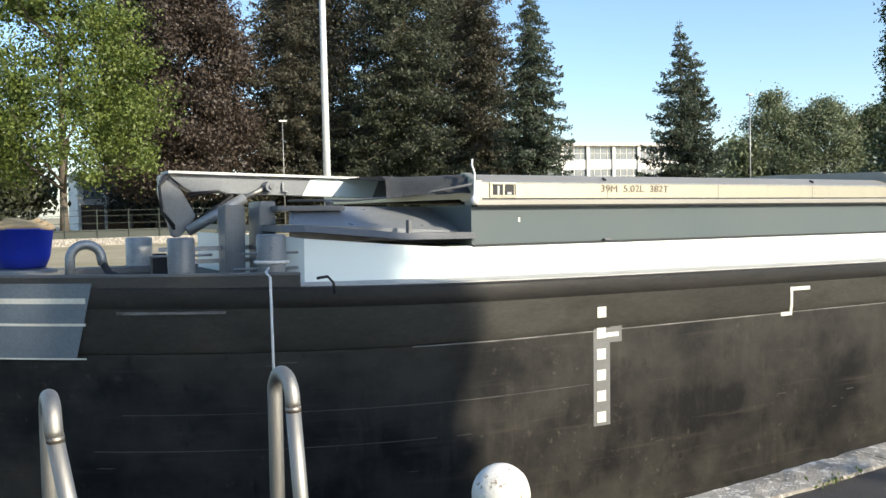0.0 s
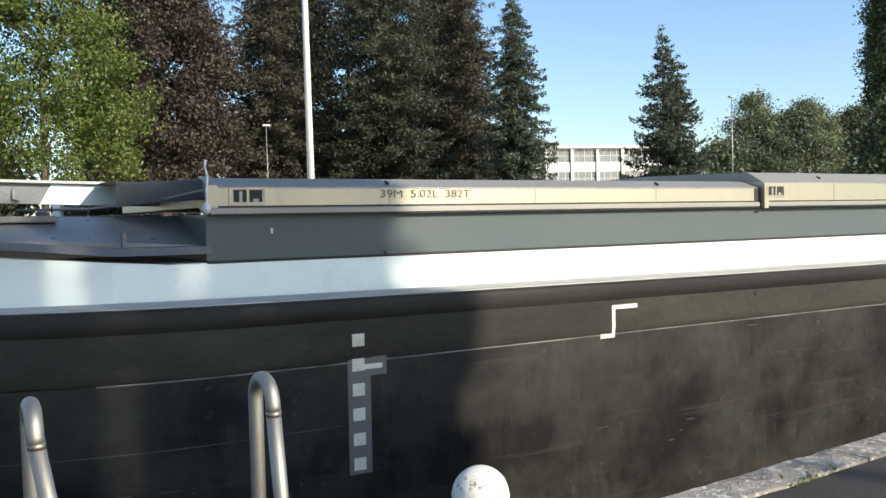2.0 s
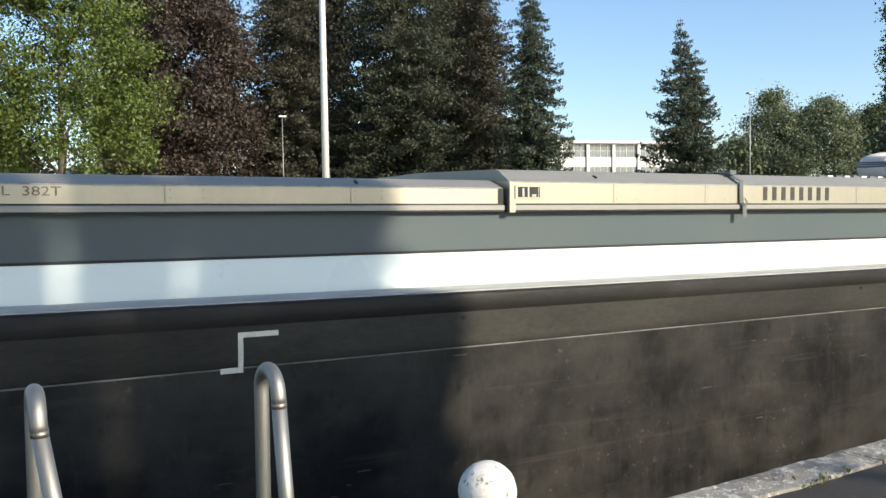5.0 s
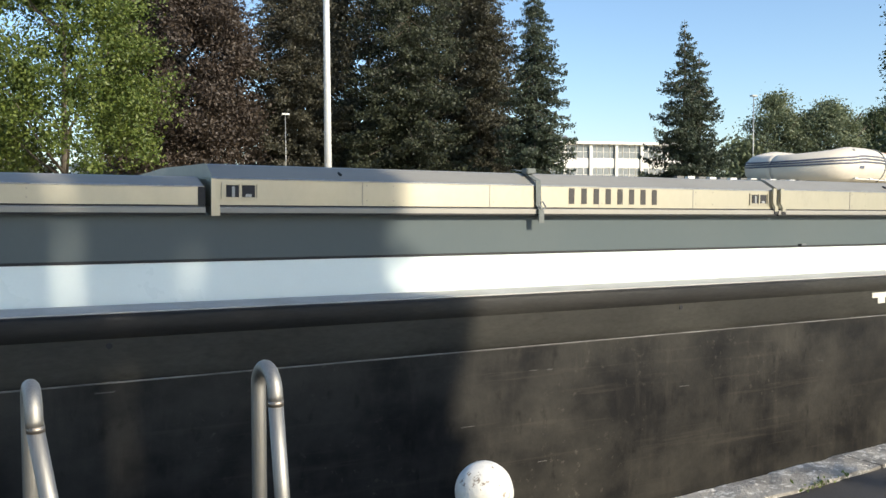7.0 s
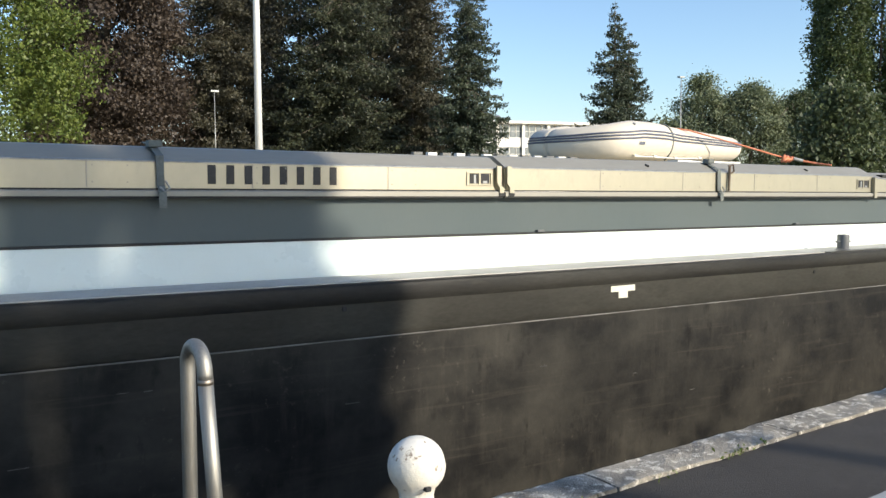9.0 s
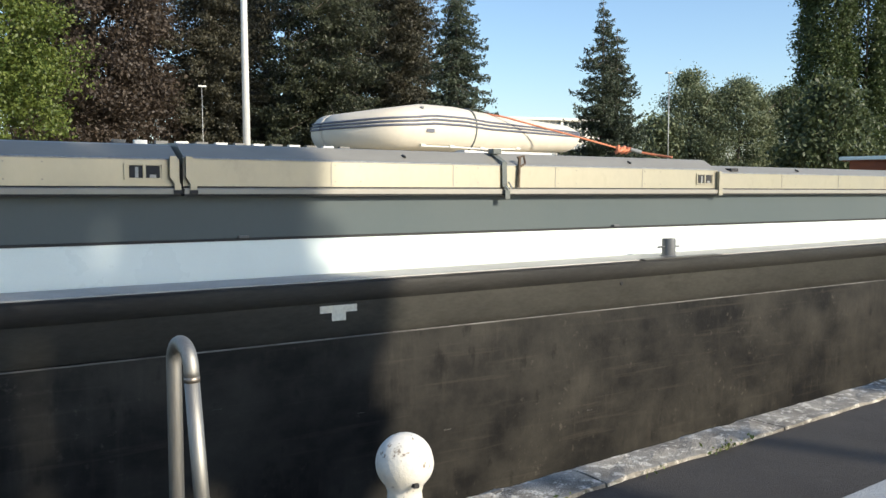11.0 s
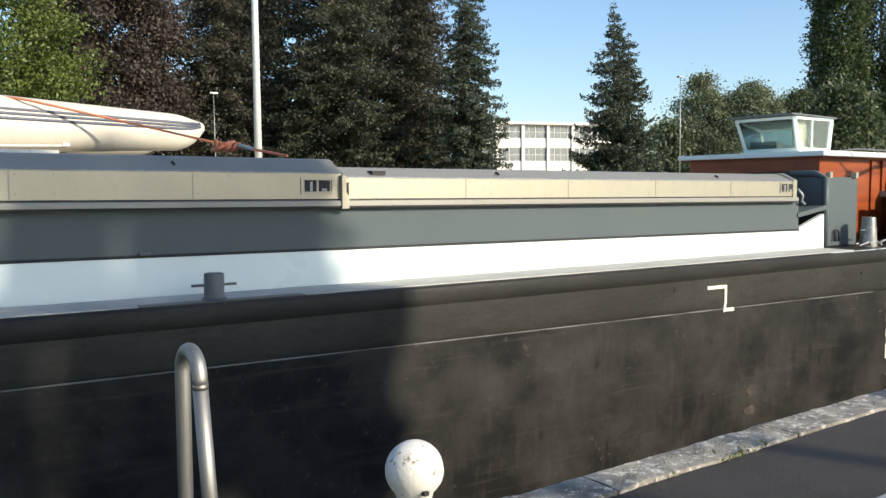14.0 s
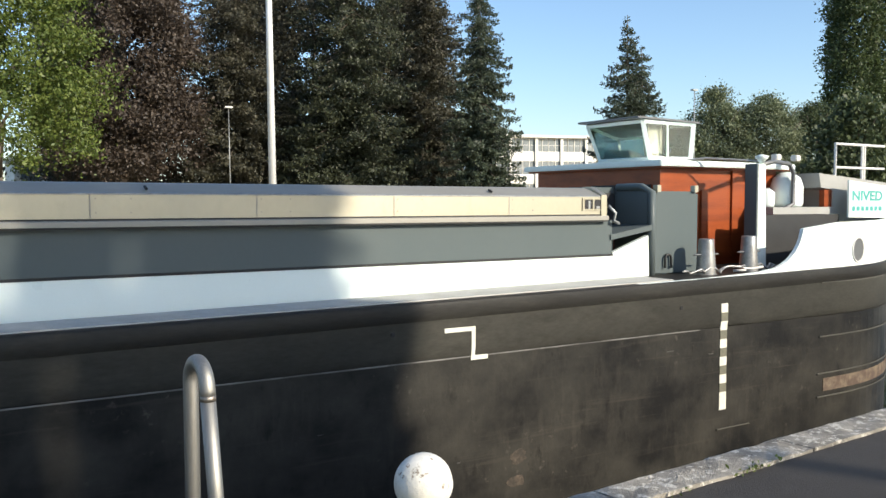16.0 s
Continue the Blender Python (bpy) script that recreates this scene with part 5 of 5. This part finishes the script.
    bk = [bm.verts.new((x, side(x) - 0.028, z)) for x, y, z in ov]
    bm.faces.new(f)
    bm.faces.new(bk[::-1])
    for i in range(24):
        bm.faces.new((f[i], bk[i], bk[(i + 1) % 24], f[(i + 1) % 24]))
    bpart("porthole", bm, DARKGREY, e, "oval grey hawse opening")
    bpart("porthole_rim", tube(bmesh.new(), [(x, side(x) - 0.034, z) for x, y, z in ov + ov[:1]], 0.012, 6), OFFWHITE, e, smooth=True)
    # Black sheet added to keep the interior behind the bulwark dark.
    bpart("dark_sheet", block(33.85, 35.75, 7.3, 7.36, 0.36, 1.055), BLACK, e, "black sheet filling the dark interior behind the bulwark")
    # Stern cabin with name board and rail.
    sc = bpart("stern_cabin", prism(bmesh.new(), [(35.62, 0.95), (38.0, 0.95), (38.0, 1.45), (35.42, 1.63), (35.47, 1.43), (35.75, 1.40), (35.75, 1.16), (35.55, 1.15)], 7.4, 10.4), PALEGREY, e, "grey stern cabin")
    bpart("cabin_window", block(35.58, 36.0, 7.42, 7.5, 1.16, 1.40), MAHOGANY, sc)
    bpart("sign_board", prism(bmesh.new(), [(35.78, 1.01), (37.2, 0.99), (37.2, 1.42), (35.78, 1.53)], 7.17, 7.20), WHITE, sc, "white name board with teal letters")
    lettering("lettering", "NIVED", 0.19, TEAL, (35.85 - OX, 7.168 - OY, 1.25), 0.74, sc, bold=0.007)
    for i in range(7):
        x = 35.85 + i * 0.108
        bpart("letter_bar", block(x, x + 0.078, 7.166, 7.169, 1.10, 1.165), TEAL, sc, "teal letter bar")
    rl = bpart("stern_rail", tube(bmesh.new(), [(36.7, 8.0, 1.5), (36.7, 8.0, 2.12), (38.0, 8.0, 2.12)], 0.022, 8), OFFWHITE, e, "white tubular stern rail")
    bpart("rail_bar", tube(bmesh.new(), [(36.7, 8.0, 1.76), (38.0, 8.0, 1.76)], 0.02, 8), OFFWHITE, rl)
    for x in (37.4, 37.46):
        bpart("rail_post", tube(bmesh.new(), [(x, 8.0, 1.5), (x, 8.0, 2.14)], 0.022, 8), OFFWHITE, rl)
    # Single bollard on the side deck.
    deck_bollard(23.06, 6.66, 0.298, 0.215, 0.078, DARKGREY, e)
    bpart("bollard_plinth", hull_band(22.45, 23.75, lambda x: sheer(x) + 0.005, lambda x: sheer(x) + 0.016, 0.024, 8, 0, 0.14), GUNWALE, e)


# ---- things on the barge ----


def aboard(name, label, category):
    t = thing(name, label, category)
    ABOARD.append(t)
    return t


ABOARD = []


def dinghy():
    """A blunt-bowed inflatable on the hatches: fat tubes that taper to cones at the stern."""
    d = aboard("inflatable_dinghy", "cream inflatable dinghy with dark stripes lying on the hatches", "dinghy")
    def tube_side(side, name):
        """One tube from the blunt bow, round the shoulder and back to the cone at the stern; side is -1 or 1."""
        n = 56
        line = [Vector((19.96, 0.0)), Vector((19.96, 0.25)), Vector((20.28, 0.67)), Vector((23.60, 0.67))]
        leg = [(q - p).length for p, q in zip(line, line[1:])]
        path = []
        for i in range(n + 1):
            s = sum(leg) * i / n
            for p, q, l in zip(line, line[1:], leg):
                if s <= l or q == line[-1]:
                    path.append(p.lerp(q, s / l))
                    break
                s -= l
        for _ in range(3):
            path = [path[0]] + [(p + q + r) / 3 for p, q, r in zip(path, path[1:], path[2:])] + [path[-1]]
        pts, rad = [], []
        for x, away in path:
            r = 0.276 * min(1.0, 0.80 + 0.20 * (x - 20.0) / 0.70)
            if x > 21.2:
                r *= 1 - 0.36 * (x - 21.2) / 2.28
            lift = 0.06 * max(0.0, (x - 21.6) / 1.4)
            z = 1.490 + r + lift
            if x > 23.28:
                full = r
                r *= max(0.26, (1 - min(1.0, (x - 23.28) / 0.32) ** 1.7) ** 0.6)
                z += 0.55 * (full - r)
            pts.append((x, 9.07 + side * away + 0.16 * max(0.0, x - 20.4), z))
            rad.append(r)
        t = bpart(name, tube(bmesh.new(), pts, 0.2, 24, rad), CREAM, d, "cream inflated tube", smooth=True)
        for k, zz in enumerate((0.36, 0.19, 0.02)):
            q = []
            for i, (p, r) in enumerate(zip(pts, rad)):
                a = zz + 0.12
                d2 = Vector(pts[min(i + 1, n)]) - Vector(pts[max(i - 1, 0)])
                out = Vector((d2.y, -d2.x, 0)).normalized() * -side
                q.append(Vector(p) + (out * math.cos(a) + Vector((0, 0, math.sin(a)))) * (r + 0.001))
            bpart("stripe", tube(bmesh.new(), q[0:-1], 0.014, 6), NAVY, t, "dark grey-blue stripe", smooth=True)
        return t, pts, rad
    near, pts, rad = tube_side(-1, "side_tube")
    tube_side(1, "side_tube")
    bpart("floor", block(20.4, 22.7, 8.85, 9.65, 1.60, 1.64), CREAM, d)
    bpart("transom", block(22.40, 22.45, 8.85, 9.9, 1.60, 1.86), GREY, d)
    q = [(p[0], p[1] - 0.75 * r, p[2] - 0.78 * r) for p, r in zip(pts, rad)][15:38]
    bpart("grab_line", tube(bmesh.new(), q, 0.010, 6), OFFWHITE, d, "white grab line", smooth=True)
    for i in (15, 21, 28, 37):
        p, r = pts[i], rad[i]
        bpart("rope_lug", block(p[0] - 0.03, p[0] + 0.03, p[1] - 0.78 * r - 0.02, p[1] - 0.70 * r, p[2] - 0.80 * r, p[2] - 0.70 * r), OFFWHITE, d)
    p, r = pts[16], rad[16]
    bpart("emblem", block(p[0] - 0.06, p[0] + 0.05, p[1] - r - 0.006, p[1] - r + 0.004, p[2] - 0.06, p[2] - 0.02), NAVY, d, "small dark emblem")
    p, r = pts[14], rad[14]
    bpart("valve", tube(bmesh.new(), [(p[0] + 0.1, p[1] - 0.5 * r, p[2] + 0.80 * r), (p[0] + 0.1, p[1] - 0.56 * r, p[2] + 0.92 * r)], 0.022, 10), GALV, d)
    p, r = pts[26], rad[26]
    rib = [(p[0] + 0.05 * math.sin(a * 0.5), p[1] - math.cos(a) * (r + 0.004), p[2] + math.sin(a) * (r + 0.004)) for a in [radians(-60 + 15 * i) for i in range(13)]]
    bpart("belly_strap", tube(bmesh.new(), rib, 0.014, 6), STRAP, d, "dark strap across the tube", smooth=True)
    bd = aboard("deck_boards", "white boards under the dinghy", "board")
    bpart("board", block(20.75, 22.0, 7.62, 7.80, 1.462, 1.488), OFFWHITE, bd)
    bpart("board", block(20.6, 22.3, 8.9, 9.1, 1.482, 1.60), OFFWHITE, bd)
    ls = aboard("light_strip", "black and white walkway strip along the hatches", "strip")
    for i in range(13):
        bpart("strip_piece", block(17.3 + i * 0.2, 17.42 + i * 0.2, 8.5, 8.56, 1.478, 1.525), OFFWHITE if i % 2 else MARKGREY, ls)
    for whole in (d, bd, ls):
        for ob in whole.children:
            ob.location.x = 0.12
    rt = aboard("ratchet_strap", "orange ratchet strap holding the dinghy", "strap")
    bpart("webbing", tube(bmesh.new(), [(21.75, 8.62, 2.0), (22.0, 8.42, 1.955), (23.0, 8.16, 1.735), (23.58, 8.0, 1.60)], 0.011, 6), ORANGE, rt, "orange webbing", smooth=True)
    bm = bmesh.new()
    rg = random.Random(8)
    for i in range(9):
        x = 23.52 + 0.028 * i
        tube(bm, [(x, 7.98, 1.53 + rg.uniform(0, 0.04)), (x + rg.uniform(-0.05, 0.08), 7.93, 1.57 + rg.uniform(0, 0.05)), (x + 0.07, 8.02, 1.57 + rg.uniform(0, 0.05))], 0.022, 6)
    bpart("bundle", bm, ORANGE, rt, "bundled orange webbing", smooth=True)
    bpart("ratchet", tube(bmesh.new(), [(23.74, 7.92, 1.585), (23.86, 7.85, 1.55)], 0.024, 8), GALV, rt)
    bpart("tail", tube(bmesh.new(), [(23.85, 7.86, 1.55), (24.0, 7.7, 1.51), (24.05, 7.5, 1.48)], 0.014, 6), ORANGE, rt)


def tie_strap(x, z1, z0, y):
    s = aboard("tie_strap", "dark webbing strap hanging over the hatch side", "strap")
    yy = y - 0.012
    pts = [(y + 0.42, z1 + 0.012), (y + 0.22, z1 - 0.012), (yy - 0.004, 1.345), (yy - 0.004, 1.11), (yy - 0.05, 1.06), (yy - 0.05, z0)]
    bm = along(bmesh.new(), pts + [(p - 0.006, z + (0.006 if i < 3 else 0.0)) for i, (p, z) in reversed(list(enumerate(pts)))], x, x + 0.062)
    for v in bm.verts:
        v.co.x += 0.03 * max(0, 1.4 - v.co.z)
    w = bpart("webbing", bm, STRAP, s)
    bpart("buckle", block(x - 0.02, x + 0.09, y + 0.1, y + 0.2, z1 - 0.035, z1 + 0.02), STRAP, s, bevel=0.006)
    bpart("hook", tube(bmesh.new(), [(x + 0.07, yy - 0.03, 1.15), (x + 0.10, yy - 0.05, 1.09), (x + 0.06, yy - 0.05, 1.06), (x + 0.02, yy - 0.05, 1.10)], 0.009, 6), GALV, s)


def loose_gear():
    tie_strap(14.09, 1.46, 0.93, 7.05)
    tie_strap(20.92, 1.47, 0.97, 7.05)
    h = aboard("lashing_hook", "rusty red lashing hook on the hatch side", "hook")
    bpart("shank", tube(bmesh.new(), [(21.15, 7.03, 1.40), (21.14, 7.025, 1.09)], 0.016, 8), RUST, h)
    bpart("jaw", tube(bmesh.new(), [(21.12, 7.025, 1.40), (21.20, 7.02, 1.42), (21.22, 7.02, 1.34), (21.16, 7.02, 1.31)], 0.012, 6), RUST, h)
    b = aboard("rope_tub", "blue plastic tub heaped with straw-coloured rope", "tub")
    at = (0.60, 9.0, 0.49)
    bpart("tub", lathe(bmesh.new(), [(0.20, 0.0), (0.24, 0.10), (0.275, 0.36), (0.285, 0.365), (0.26, 0.34), (0.2, 0.30)], at, 28), BLUE, b, smooth=True)
    for k in range(3):
        r = 0.26 - 0.06 * k
        ring = [(at[0] + r * math.cos(a), at[1] + r * math.sin(a), at[2] + 0.375 + 0.025 * k + 0.012 * math.sin(a * 3 + k)) for a in [i * math.tau / 20 for i in range(21)]]
        bpart("rope_coil", tube(bmesh.new(), ring, 0.026, 8), ROPE, b, smooth=True)
    bpart("stand", lathe(bmesh.new(), [(0.3, 0), (0.3, 0.03), (0.22, 0.04)], (at[0], at[1], 0.44), 20), GALV, b, "steel ring stand")
    f = aboard("hanging_fender", "rope fender hanging down the black hull", "fender")
    bpart("fender_rope", tube(bmesh.new(), [(2.36, 7.16, 0.50), (2.20, 6.74, 0.492), (2.19, 6.605, 0.46), (2.20, 6.60, -0.2), (2.22, 6.595, -0.74)], 0.011, 8), OFFWHITE, f, "pale fender line", smooth=True)
    bpart("fender_body", lathe(bmesh.new(), [(0.02, -0.62), (0.05, -0.58), (0.055, -0.08), (0.03, -0.02), (0.012, 0)], (2.22, 6.59, -0.72), 14), BLACK, f, "black rubber fender", smooth=True)


# ---- build ----
ground_sheet()
near_quay()
walls_of_basin()
planting()
lamp_mast(8.72, 22, 11.5, 0.095, "tall pale lamp mast on the far bank")
lamp_mast(bearing(18.9, 56)[0], bearing(18.9, 56)[1], 6.9, 0.035, "thin dark lamp post before the trees", False)
lamp_mast(bearing(48.8, 62)[0], bearing(48.8, 62)[1], 8.3, 0.045, "slim lamp post beside the distant trees", False)
office_building()
far_edge()
handrail(0.775, 2.375, 0.68, 0.04)
handrail(0.150, 2.375, 0.687, 0.15)
ball_bollard(1.50, 2.415)
pale_strip()
weeds()
BARGE = barge()
bow_gear(BARGE)
stern_gear(BARGE)
dinghy()
loose_gear()
coping()


def motions():
    """The barge and all that lies on it glide along the lock, trimmed a little by the stern."""
    rows = [(t, pose(OX + s, OY + d, z, 0, trim, head)) for t, s, d, z, trim, head in WAY]
    for ob in [BARGE] + ABOARD:
        walk(ob, rows)


motions()
